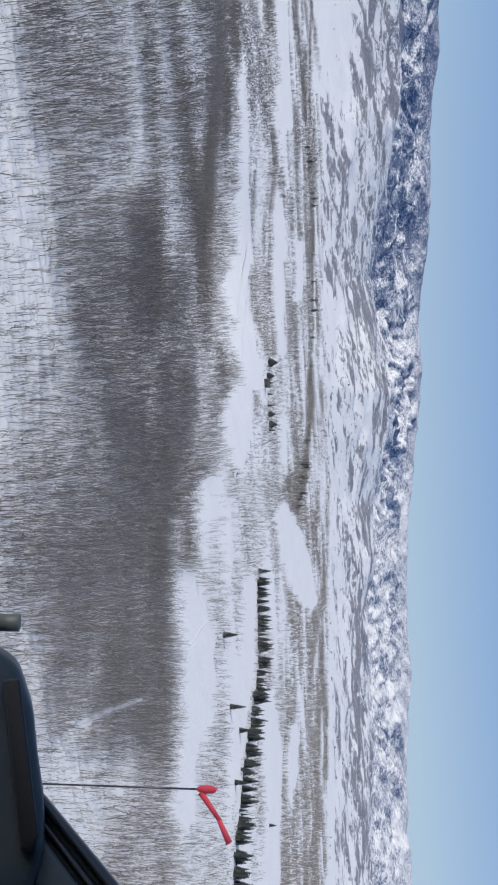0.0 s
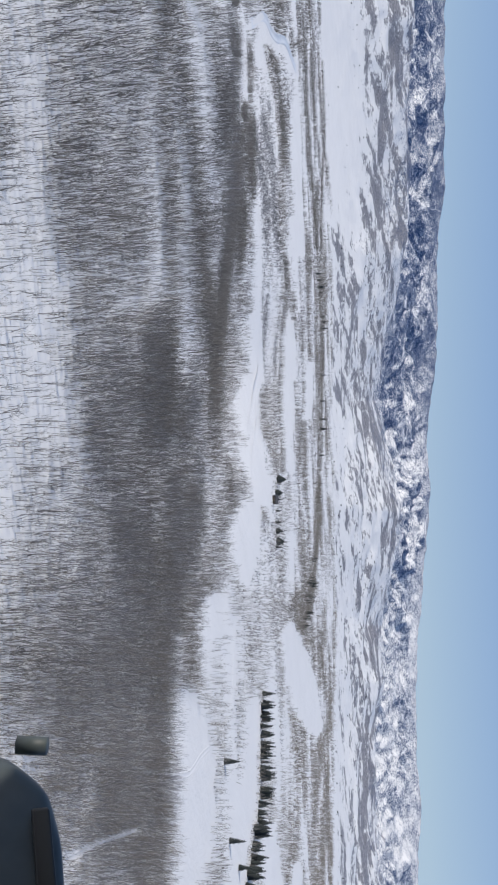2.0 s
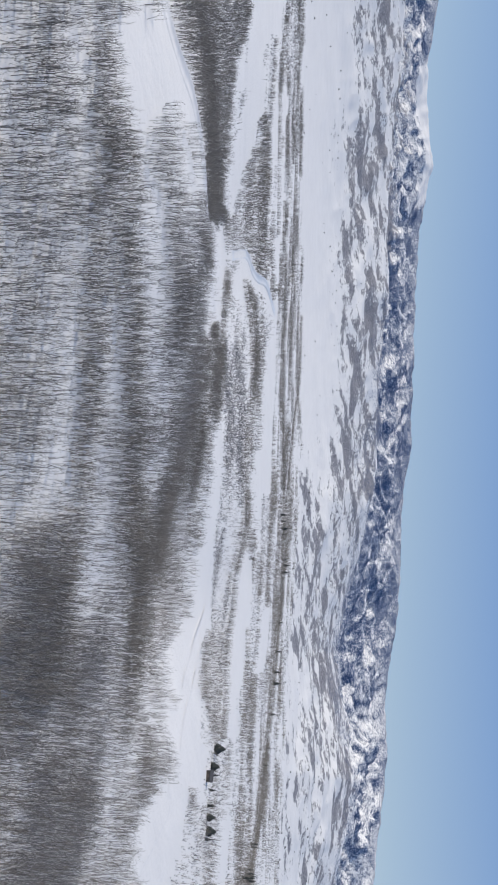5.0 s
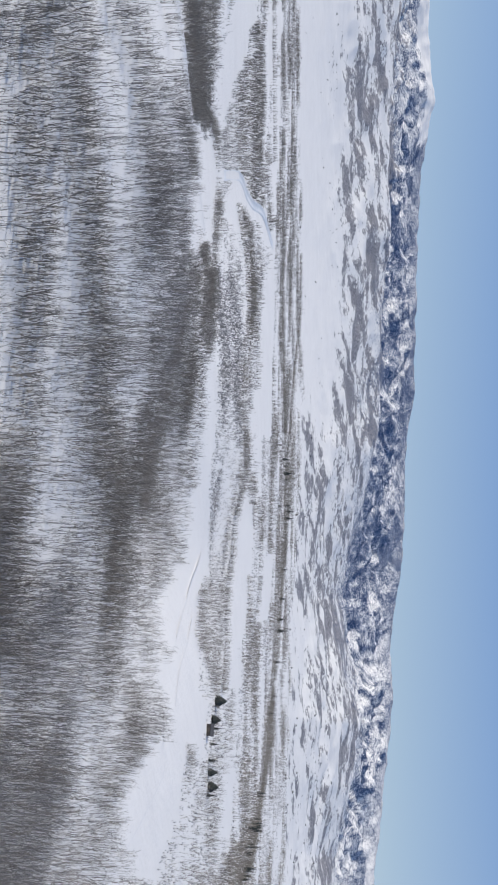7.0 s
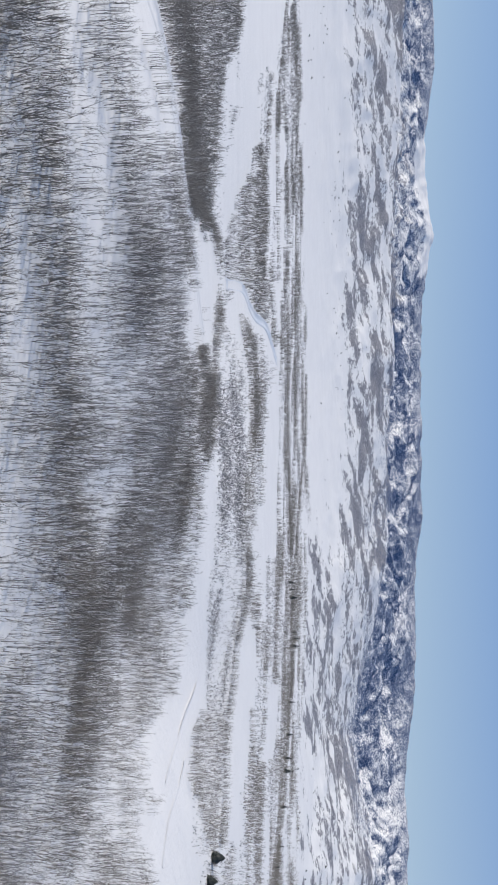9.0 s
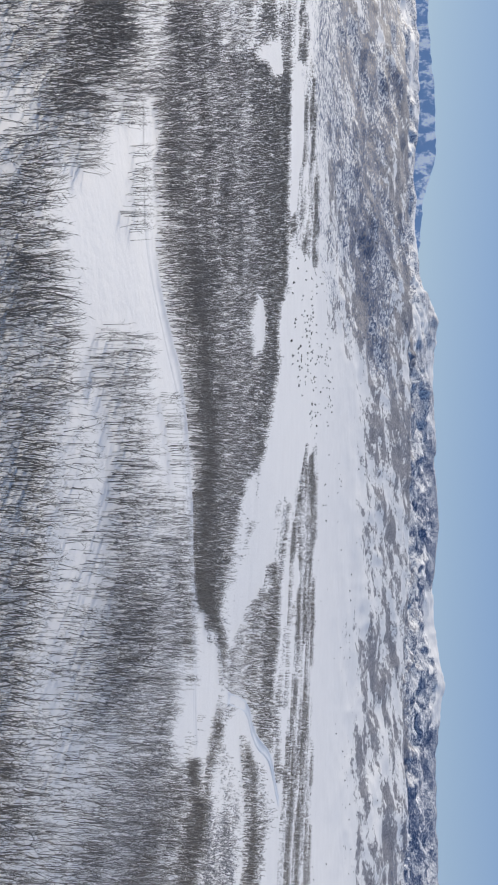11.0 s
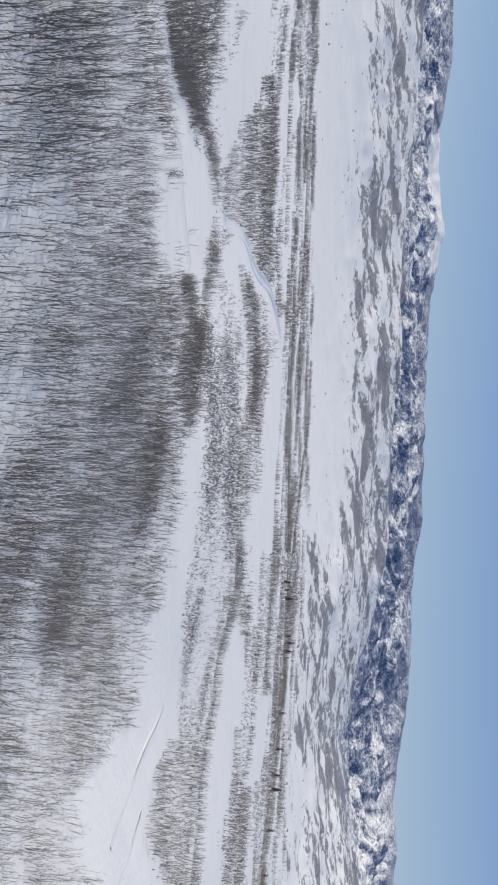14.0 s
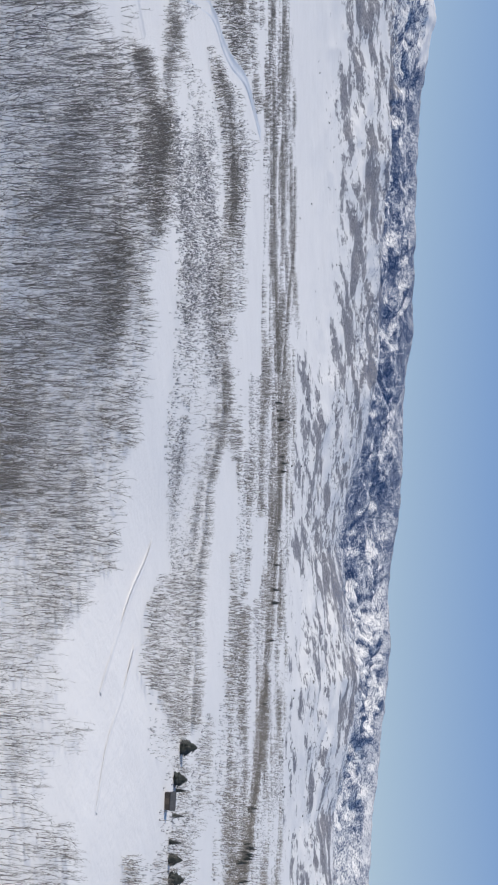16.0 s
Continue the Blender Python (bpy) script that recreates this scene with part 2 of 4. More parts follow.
def ground_sheet():
    az = np.r_[np.arange(-180, -24, 4.0), np.arange(-24, 142, 0.16), np.arange(142, 180, 4.0)]
    ra = np.r_[np.geomspace(8, 900, 40), np.arange(925, 2700, 24), np.arange(2700, 4920, 20)]
    a, r = np.meshgrid(np.radians(az), ra)
    x, y = HUB[0] - np.sin(a) * r, HUB[1] + np.cos(a) * r
    n, k = len(az), len(ra)
    z = height(x, y)
    i, j = np.meshgrid(np.arange(k - 1), np.arange(n), indexing="ij")
    j2 = (j + 1) % n
    quads = np.stack([i * n + j, i * n + j2, (i + 1) * n + j2, (i + 1) * n + j], -1).reshape(-1, 4)[:, ::-1]
    verts = np.c_[x.ravel(), y.ravel(), z.ravel()]
    verts = np.r_[verts, [[HUB[0], HUB[1], 0]]]
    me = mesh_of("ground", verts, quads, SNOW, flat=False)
    bmc = bmesh.new()
    bmc.from_mesh(me)
    bmc.verts.ensure_lookup_table()
    for j in range(n):
        f = bmc.faces.new((bmc.verts[len(verts) - 1], bmc.verts[(j + 1) % n], bmc.verts[j]))
        f.smooth = True
    bmesh.ops.recalc_face_normals(bmc, faces=bmc.faces)
    bmc.to_mesh(me)
    bmc.free()
    X, Y = verts[:, 0], verts[:, 1]
    A, R = bearing(X, Y)
    beyond = smooth(along(FOOT, A) + 30, along(FOOT, A) + 250, R)
    open_snow = smooth(58, 66, A) * (1 - smooth(100, 108, A)) * (1 - smooth(1750, 2150, R))
    open_snow = np.maximum(open_snow, (1 - smooth(50, 60, A)) * (1 - smooth(1150, 1300, R)))
    d = 9.0
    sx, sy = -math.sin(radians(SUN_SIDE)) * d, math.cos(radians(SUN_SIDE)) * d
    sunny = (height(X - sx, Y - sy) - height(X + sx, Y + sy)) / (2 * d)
    arc = np.radians(A) * 2000
    slant = 0.38 * fbm(arc + 0.40 * R, R / 2.6, 78, 5, 43) + 0.36 * fbm(arc + 0.50 * R, R / 4.0, 19, 4, 44) + 0.32 * fbm(arc / 1.7 + 0.20 * R, R, 46, 3, 45) - 0.03
    brush = beyond * (0.39 + 0.10 * smooth(1800, 2300, R) + 0.14 * smooth(96, 104, A) + 0.15 * smooth(1650, 2250, R) * smooth(55, 65, A) + 3.4 * (slant - 0.5) + 0.25 * (fbm(X, Y, 500, 3, 41) - 0.5) + 0.8 * np.clip(sunny, -0.25, 0.25)) - 0.85 * open_snow - 0.20 * (1 - smooth(40, 56, A)) * (1 - smooth(1500, 2300, R))
    brush = np.where(R < along(FOOT, A), -1, brush) - 1.2 * smooth(2800 + 500 * smooth(70, 80, A), 3500 + 500 * smooth(70, 80, A), R)
    # slopes away from the sun get more dark woods: shade put into the colour
    woods_and_shade = smooth(-450, 600, R - along(WOODS, A)) * (0.64 - 0.50 * np.clip(sunny, -0.6, 0.6) - 0.16 * smooth(74, 80, A) * (1 - smooth(98, 103, A)) - 0.24 * smooth(96, 102, A) + 0.35 * (fbm(X, Y, 700, 3, 51) - 0.5) + (3.4 * (fbm(X * 0.6 + Y * 0.35, Y - X * 0.3, 170, 5, 53) - 0.5) - 0.14) * smooth(94, 103, A) - 0.7 * (smooth(78, 79.5, A) * (1 - smooth(86, 88, A)) * smooth(4150, 4400, R))) * np.clip(0.72 + 0.28 * smooth(30, 46, A), 0, 1)
    woods_and_shade = woods_and_shade + np.where(woods_and_shade > 0.02, 0.7, 0) * (fbm(np.radians(A) * 4500 + 0.3 * R, R / 3.0, 75, 4, 57) - 0.47)
    woods_and_shade = np.where(woods_and_shade < 0.02, -1.5, np.minimum(woods_and_shade, 0.86 - 0.36 * smooth(92, 100, A)))
    for name, values in (("brush", brush), ("wood", woods_and_shade)):
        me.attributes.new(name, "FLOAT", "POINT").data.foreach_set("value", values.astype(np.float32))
    return tagged(new("ground", me), "snow-covered valley floor rising to foothills and mountains", "ground", kind="structure")


ground_sheet()

# ---- hazy range far behind ----
def far_range():
    m, nt, b = material("painted_haze", 1.0)
    co = nt.nodes.new("ShaderNodeTexCoord").outputs["Object"]
    # the haze is painted in: pale blue tones plus a faint glow
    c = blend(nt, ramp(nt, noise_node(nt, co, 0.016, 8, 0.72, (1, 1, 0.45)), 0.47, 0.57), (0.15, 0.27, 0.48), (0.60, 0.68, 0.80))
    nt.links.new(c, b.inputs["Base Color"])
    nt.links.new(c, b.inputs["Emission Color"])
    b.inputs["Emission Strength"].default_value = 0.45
    az = np.radians(np.arange(99.4, 149.4, 0.1))
    step = np.linspace(0, 1, 14)
    a, k = np.meshgrid(az, step)
    d = np.degrees(a) + 0.6
    crest = np.interp(d, [100, 104, 108, 110, 113, 116, 119, 122, 126, 132, 150], [2.0, 2.6, 3.2, 3.4, 3.6, 4.35, 4.1, 3.7, 3.2, 2.6, 2.0])
    crest = crest + 0.35 * (ridged(d * 80, 0 * d, 150, 5, 37) - 0.6)
    r = 4700 + 230 * k
    z = -60 + (60 + 66 + 4930 * np.tan(np.radians(crest + 0.6))) * k - (1 - ridged(d * 80, r * 0.8, 120, 4, 33)) * 60 * np.sin(k * 3.1416)
    verts = np.c_[(HUB[0] - np.sin(a) * r).ravel(), (HUB[1] + np.cos(a) * r).ravel(), z.ravel()]
    n = len(az)
    i, j = np.meshgrid(np.arange(len(step) - 1), np.arange(n - 1), indexing="ij")
    quads = np.stack([i * n + j, i * n + j + 1, (i + 1) * n + j + 1, (i + 1) * n + j], -1).reshape(-1, 4)
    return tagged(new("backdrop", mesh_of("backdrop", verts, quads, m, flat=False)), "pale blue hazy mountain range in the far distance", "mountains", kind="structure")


far_range()

# ---- the plan of the valley floor ----
FLIGHT = [(-15, 22), (-115, 104), (-229, 178)]  # the line under the flight
CLEARINGS = {
    "great_meadow": [(-282, 79), (-287, 77), (-292, 77), (-289, 82), (-291, 87), (-291, 96), (-291, 104), (-296, 106), (-299, 109), (-303, 109), (-299, 104), (-301, 99), (-307, 94), (-313, 95), (-330, 90), (-335, 96), (-340, 108), (-351, 119), (-362, 125), (-377, 126), (-379, 123), (-364, 120), (-356, 105), (-355, 93), (-350, 87), (-341, 81), (-333, 76), (-331, 71), (-320, 73), (-316, 68), (-321, 60), (-328, 51), (-340, 36), (-318, 51), (-310, 62), (-300, 72), (-299, 70), (-295, 67), (-283, 74)],
    "shaded_channel": [(-303, 110), (-308, 108), (-309, 113), (-309, 120), (-308, 126), (-308, 134), (-304, 134), (-304, 127), (-306, 121), (-303, 115)],
    "lane_strip": [(-404, 119), (-411, 123), (-421, 130), (-432, 138), (-439, 144), (-427, 145), (-415, 139), (-409, 131), (-399, 125), (-397, 120)],
    "lane_turn": [(-346, 117), (-363, 112), (-365, 118), (-371, 122), (-385, 124), (-394, 127), (-376, 127), (-360, 125), (-351, 123)],
    "lane_tail": [(-419, 150), (-443, 153), (-454, 159), (-469, 171), (-522, 173), (-539, 188), (-441, 179), (-431, 161)],
    "lane_head": [(-351, 28), (-368, 16), (-355, 46), (-344, 71), (-342, 68), (-344, 53)],
    "lane_field": [(-459, 159), (-492, 162), (-531, 180), (-562, 191), (-606, 198), (-621, 217), (-603, 223), (-595, 233), (-566, 242), (-549, 252), (-537, 242), (-523, 218), (-500, 192), (-480, 176)],
    "isle": [(-422, 174), (-450, 178), (-475, 195), (-488, 201), (-479, 209), (-479, 219), (-433, 206), (-416, 197), (-418, 186), (-413, 176)],
    "gap": [(-695, -29), (-719, -21), (-710, 5), (-664, 21), (-650, 7), (-664, -14)],
    "gap_two": [(-651, 117), (-673, 100), (-696, 91), (-725, 116), (-709, 121)],
    "far_meadow": [(-938, -150), (-1058, -191), (-1377, -279), (-1847, -434), (-2134, -380), (-2085, -258), (-1729, -117), (-1527, -26), (-1166, 48), (-960, 96), (-827, 109), (-820, 140), (-769, 169), (-712, 178), (-685, 190), (-658, 201), (-649, 203), (-670, 182), (-694, 167), (-701, 142), (-720, 131), (-757, 118), (-743, 91), (-771, 76), (-782, 54), (-814, 17), (-881, -27), (-930, -76), (-950, -121)],
    "thin_strip": [(-838, -63), (-915, -94), (-906, -48), (-829, -11)],
    "head_strip": [(-637, -169), (-769, -259), (-804, -254), (-758, -217), (-667, -177)],
    "head_strip_two": [(-908, -320), (-1064, -420), (-1053, -320), (-976, -201), (-901, -168), (-903, -239)],
    "pocket": [(-1105, 152), (-1158, 182), (-1080, 203), (-963, 194), (-901, 183), (-987, 165)],
    "spit_field": [(-696, 246), (-717, 270), (-721, 292), (-701, 284), (-662, 255), (-620, 261), (-600, 269), (-589, 258), (-620, 252), (-672, 248)],
    "river_edge": [(-647, 226), (-701, 239), (-740, 252), (-750, 268), (-784, 285), (-836, 307), (-884, 343), (-921, 367), (-878, 355), (-830, 320), (-769, 286), (-728, 262), (-702, 245)],
    "bank": [(-923, 284), (-985, 303), (-974, 347), (-934, 359), (-910, 374), (-894, 412), (-861, 440), (-826, 460), (-789, 480), (-760, 500), (-831, 543), (-870, 481), (-914, 447), (-937, 399), (-961, 361)],
    "home_meadow": [(-530, 292), (-537, 302), (-520, 329), (-498, 353), (-476, 365), (-475, 393), (-466, 413), (-428, 394), (-411, 395), (-400, 396), (-405, 416), (-395, 418), (-394, 433), (-409, 450), (-419, 469), (-403, 456), (-388, 455), (-376, 463), (-365, 437), (-356, 411), (-346, 407), (-334, 412), (-330, 403), (-334, 380), (-338, 373), (-336, 357), (-345, 358), (-354, 367), (-362, 371), (-360, 364), (-363, 352), (-364, 346), (-374, 347), (-378, 352), (-382, 352), (-399, 351), (-413, 359), (-424, 354), (-438, 351), (-446, 343), (-464, 340), (-467, 333), (-485, 325), (-493, 315), (-511, 300)],
    "back_meadow": [(-578, 445), (-579, 469), (-625, 512), (-630, 540), (-590, 518), (-558, 506), (-582, 534), (-544, 533), (-529, 532), (-503, 494), (-533, 482), (-551, 458)],
    "back_meadow_two": [(-502, 495), (-526, 532), (-508, 543), (-472, 524), (-452, 508), (-452, 495), (-471, 495), (-484, 491)],
    "mid_strip": [(-843, 373), (-902, 387), (-854, 440), (-828, 478), (-839, 515), (-822, 528), (-754, 495), (-708, 451), (-669, 441), (-654, 421), (-716, 434), (-761, 444), (-787, 416)],
    "bench_strip": [(-637, 617), (-708, 686), (-760, 704), (-820, 688), (-779, 653), (-701, 633)],
    "low_meadow": [(-149, 280), (-163, 306), (-168, 322), (-163, 344), (-164, 358), (-147, 372), (-129, 365), (-108, 347), (-98, 351), (-84, 351), (-72, 333), (-75, 320), (-91, 317), (-104, 318), (-112, 301), (-116, 290), (-126, 281), (-138, 276)],
    "streak": [(-203, 294), (-204, 307), (-186, 315), (-172, 309), (-186, 296)],
    "streak_two": [(-235, 355), (-244, 375), (-217, 392), (-195, 393), (-185, 366), (-211, 369)],
    "glint": [(-161, 266), (-162, 271), (-151, 279), (-149, 272)],
    "ski_field": [(-338, 393), (-349, 422), (-318, 421), (-286, 404), (-263, 372), (-257, 349), (-265, 332), (-308, 363)],
    "pine_front": [(-222, 427), (-252, 478), (-224, 478), (-191, 486), (-149, 465), (-130, 441), (-140, 427), (-159, 420), (-186, 440)],
    "pine_back": [(-196, 533), (-214, 570), (-214, 608), (-198, 655), (-149, 671), (-98, 666), (-90, 579), (-131, 585), (-159, 549)],
    "wedge_field": [(-339, 548), (-398, 628), (-434, 722), (-480, 865), (-495, 1017), (-434, 922), (-349, 714), (-327, 615)],
    "side_field": [(-231, 719), (-263, 802), (-213, 782), (-172, 737), (-193, 704)],
    "side_field_two": [(-601, 446), (-642, 493), (-637, 529), (-569, 495), (-569, 467)],
}
# glades where single trees still stand
GLADES = {
    "open_wood": [(-214, 18), (-283, 13), (-258, 53), (-226, 77), (-186, 72)],
    "near_glade": [(-342, 277), (-355, 288), (-361, 299), (-359, 310), (-349, 307), (-340, 307), (-356, 328), (-354, 338), (-345, 335), (-338, 335), (-331, 318), (-333, 302)],
    "bright_row": [(-270, 127), (-266, 142), (-261, 155), (-254, 163), (-252, 173), (-246, 181), (-238, 196), (-229, 207), (-225, 201), (-229, 188), (-237, 179), (-246, 169), (-253, 158), (-259, 142), (-263, 130)],
    "bright_row_two": [(-258, 110), (-267, 112), (-261, 128), (-252, 142), (-244, 145), (-241, 138), (-247, 129)],
    "bright_row_three": [(-259, 180), (-258, 189), (-252, 204), (-240, 205), (-229, 214), (-226, 198), (-233, 181), (-242, 175)],
    "glade": [(-339, 279), (-367, 310), (-345, 320), (-323, 325), (-303, 328), (-285, 305), (-302, 295), (-317, 286)],
    "pale_wood": [(-148, 140), (-157, 150), (-147, 159), (-136, 162), (-123, 154), (-132, 146)],
    "pale_belt": [(-335, 271), (-334, 292), (-356, 327), (-378, 322), (-371, 298)],
    "pale_belt_two": [(-299, 297), (-286, 303), (-305, 326), (-324, 328)],
    "pale_belt_three": [(-252, 189), (-248, 201), (-260, 210), (-263, 200)],
    "pale_belt_four": [(-364, 334), (-356, 357), (-339, 329)],
    "pale_belt_five": [(-273, 179), (-271, 202), (-308, 221), (-321, 209), (-293, 188)],
    "pale_edge": [(-347, 313), (-373, 348), (-354, 359), (-324, 353), (-315, 336), (-328, 321)],
    "pale_corner": [(-303, 202), (-315, 201), (-319, 205), (-310, 208)],
    "lane_glade": [(-307, 197), (-319, 199), (-320, 206), (-307, 202)],
}
# trees to a square metre, outline
THICKETS = {
    "deep_wood": (0.5, [(-216, 196), (-245, 222), (-252, 262), (-216, 270), (-186, 285), (-162, 265), (-108, 289), (-96, 304), (-65, 197), (-81, 175), (-102, 165), (-124, 176), (-150, 176), (-181, 184)]),
    "brown_belt": (0.36, [(-319, 232), (-288, 229), (-271, 221), (-258, 231), (-246, 247), (-238, 259), (-262, 290), (-280, 284), (-295, 273), (-314, 252), (-332, 246)]),
    "farm_wood": (0.42, [(-337, 307), (-357, 327), (-371, 345), (-362, 346), (-361, 363), (-353, 362), (-337, 345), (-329, 323)]),
    "farm_wood_two": (0.4, [(-351, 365), (-363, 372), (-357, 379), (-347, 371)]),
    "farm_wood_three": (0.4, [(-324, 349), (-337, 369), (-332, 384), (-320, 384), (-307, 348)]),
    "farm_wood_four": (0.26, [(-346, 403), (-368, 436), (-352, 449), (-337, 417)]),
    "dusk_wood": (0.4, [(-156, 141), (-169, 146), (-184, 155), (-210, 169), (-223, 193), (-208, 209), (-192, 226), (-145, 167)]),
    "hatch_wood": (0.85, [(-197, 50), (-161, 128), (-213, 158), (-235, 121), (-266, 58)]),
    # real wood, packed denser to imitate the darkening of a window reflection
    "wide_wood_dimmed": (0.5, [(-138, 140), (-238, 241), (-179, 252), (-143, 263), (-90, 269), (-61, 197), (-82, 159)]),
    "south_wood": (0.6, [(-47, 205), (31, 228), (53, 339), (0, 285), (-34, 245)]),
    "bend_thicket": (0.5, [(-344, 229), (-343, 274), (-388, 319), (-441, 312), (-481, 275), (-435, 235), (-390, 227)]),
    "dim_wood": (0.9, [(-162, 126), (-145, 167), (-168, 197), (-216, 256), (-223, 171)]),
    "brown_mass": (0.4, [(-221, 81), (-259, 88), (-246, 126), (-228, 151), (-209, 124), (-210, 96)]),
    "old_wood": (0.42, [(-380, 8), (-695, -208), (-810, -142), (-850, -111), (-784, 2), (-752, 74), (-636, 121), (-586, 177), (-585, 190), (-502, 160), (-444, 131), (-392, 104), (-373, 87), (-360, 78), (-353, 70), (-366, 47)]),
    "old_wood_edge": (0.34, [(-730, -232), (-866, -294), (-908, -187), (-886, -99), (-828, -13), (-774, 55), (-749, 51), (-792, -18), (-801, -92), (-761, -164)]),
    "bend_wood": (0.2, [(-683, 187), (-785, 174), (-837, 184), (-866, 213), (-837, 250), (-827, 290), (-769, 266), (-733, 245), (-679, 226), (-651, 206)]),
    "bend_row": (0.3, [(-825, 153), (-876, 154), (-911, 213), (-877, 256), (-828, 295), (-796, 284), (-827, 248), (-834, 197)]),
    "dark_copse": (0.42, [(-429, 255), (-460, 263), (-472, 281), (-458, 297), (-431, 295), (-414, 282), (-410, 268), (-423, 263)]),
    "near_copse": (0.5, [(-344, 252), (-370, 268), (-385, 291), (-368, 293), (-343, 273)]),
    "fork_wood": (0.6, [(-495, 211), (-512, 213), (-520, 228), (-529, 242), (-541, 255), (-562, 266), (-563, 271), (-540, 275), (-516, 284), (-501, 291), (-490, 287), (-503, 274), (-507, 257), (-507, 237), (-498, 222)]),
    "fork_wood_two": (0.55, [(-595, 224), (-621, 228), (-620, 239), (-594, 245), (-577, 257), (-557, 264), (-543, 258), (-559, 249), (-580, 239)]),
    "strip_wood": (0.28, [(-471, 421), (-483, 433), (-526, 459), (-510, 479), (-476, 481), (-447, 489), (-432, 476), (-426, 439), (-405, 408), (-409, 396), (-433, 401)]),
    "home_spur": (0.34, [(-388, 358), (-392, 363), (-416, 364), (-421, 354), (-415, 341), (-403, 345), (-392, 348)]),
    "home_corner": (0.3, [(-362, 331), (-372, 344), (-362, 346), (-361, 356), (-360, 365), (-345, 353), (-339, 341), (-350, 338)]),
    "clump": (0.5, [(-301, 100), (-308, 95), (-313, 96), (-330, 90), (-335, 97), (-340, 108), (-351, 119), (-363, 127), (-320, 133), (-315, 125), (-310, 116), (-309, 109), (-304, 109), (-300, 105)]),
    # bluff trees, set thick to stand in for the slope's shade too
    "bluff_shade_wood": (0.3, [(-363, 560), (-517, 734), (-595, 811), (-530, 808), (-439, 720), (-406, 641)]),
    "meadow_wood": (0.16, [(-118, 363), (-151, 414), (-99, 433), (-29, 452), (-27, 400), (-59, 339), (-94, 353)]),
}
# low willow brush with hardly a tree
BRUSH = {
    "back_strip": [(-562, 267), (-686, 298), (-638, 362), (-601, 398), (-561, 414), (-539, 448), (-500, 449), (-477, 424), (-482, 393), (-482, 364), (-504, 354), (-525, 331), (-543, 300)],
}
# half width, trees to a square metre, line
BELTS = {
    "row_near": (9, 0.36, [(-326, 9), (-305, 33), (-290, 56), (-282, 71), (-277, 86), (-276, 103), (-275, 120), (-276, 139), (-276, 159), (-278, 181), (-282, 207), (-285, 234), (-277, 253)]),
    "row_inner": (7, 0.42, [(-269, 91), (-262, 105), (-255, 120), (-249, 134), (-244, 146), (-238, 160), (-232, 174), (-224, 184), (-213, 193), (-201, 199)]),
    "row_back": (4, 0.34, [(-747, 291), (-744, 334), (-734, 352), (-691, 358), (-645, 366), (-622, 382), (-622, 410), (-612, 434), (-577, 436), (-558, 437), (-541, 449), (-518, 459), (-495, 467), (-475, 480), (-452, 491)]),
    "row_bench": (6, 0.34, [(-1098, 295), (-1073, 391), (-1030, 490), (-1031, 593), (-1026, 693), (-1039, 783), (-986, 812), (-906, 811), (-811, 836), (-713, 821), (-635, 818), (-553, 788), (-515, 780)]),
    "row_foot": (8, 0.34, [(-1520, 590), (-1456, 675), (-1345, 700), (-1217, 724), (-1106, 744), (-1041, 768)]),
    "row_lane": (3, 0.42, [(-354, 82), (-363, 90), (-373, 98), (-382, 111), (-392, 121), (-408, 125), (-436, 140), (-468, 155), (-559, 173), (-605, 192), (-627, 213)]),
    "row_lane_near": (3, 0.32, [(-357, 100), (-366, 108), (-371, 118), (-380, 126), (-395, 135), (-415, 149), (-428, 164), (-485, 196), (-505, 217)]),
    "row_bend": (4, 0.36, [(-719, 271), (-735, 292), (-737, 314), (-728, 336), (-714, 361)]),
    "row_river": (4, 0.3, [(-968, 122), (-920, 165), (-862, 202), (-833, 237), (-811, 262), (-797, 277)]),
    "row_river_two": (4, 0.3, [(-1272, 13), (-1159, 79), (-1049, 134), (-1028, 182), (-1017, 242), (-1000, 300)]),
    "row_mid": (3.5, 0.3, [(-738, 332), (-726, 361), (-681, 370), (-649, 382), (-635, 404)]),
    "row_farm": (3, 0.2, [(-356, 430), (-330, 437), (-320, 460), (-307, 479), (-290, 494), (-271, 501)]),
    "row_side": (4, 0.28, [(-331, 623), (-316, 667), (-274, 680), (-231, 703), (-189, 691), (-135, 688), (-113, 713)]),
    "row_side_two": (5, 0.28, [(-463, 1001), (-393, 982), (-334, 1025), (-273, 1037), (-202, 1020), (-135, 905)]),
}
# how far the riverside forest reaches from the hub
FOREST = [(-180, 350), (-20, 280), (10, 240), (24, 215), (40, 380), (55, 415), (62, 415), (80, 420), (100, 470), (180, 400)]
TRAIL = [(-65, 197), (-72, 206), (-82, 225), (-97, 258)]
TRACK = [(-357, 24), (-351, 42), (-346, 58), (-345, 68), (-351, 78), (-359, 85), (-372, 93), (-381, 102), (-392, 115), (-405, 125), (-424, 141), (-459, 162), (-487, 182), (-501, 201), (-522, 227)]
PINES = [(-254, 483), (-231, 494), (-210, 507), (-189, 503), (-162, 487), (-139, 476), (-112, 468), (-90, 459), (-72, 468), (-57, 484)]
CHANNEL = [(-648, 228), (-693, 239), (-727, 250), (-750, 269), (-779, 285), (-836, 308), (-884, 343), (-921, 367)]


def by_track(x, y):
    """On the snowy lane, or so close before it that a tree would hide it."""
    ox, oy = 0.11 * (x + 220), 0.11 * (y - 172)
    hit = np.zeros(len(x), bool)
    for k in (0, 0.2, 0.4, 0.6, 0.8, 1.0):
        hit |= off_line(x + ox * k, y + oy * k, TRACK) < 3.2
    return hit


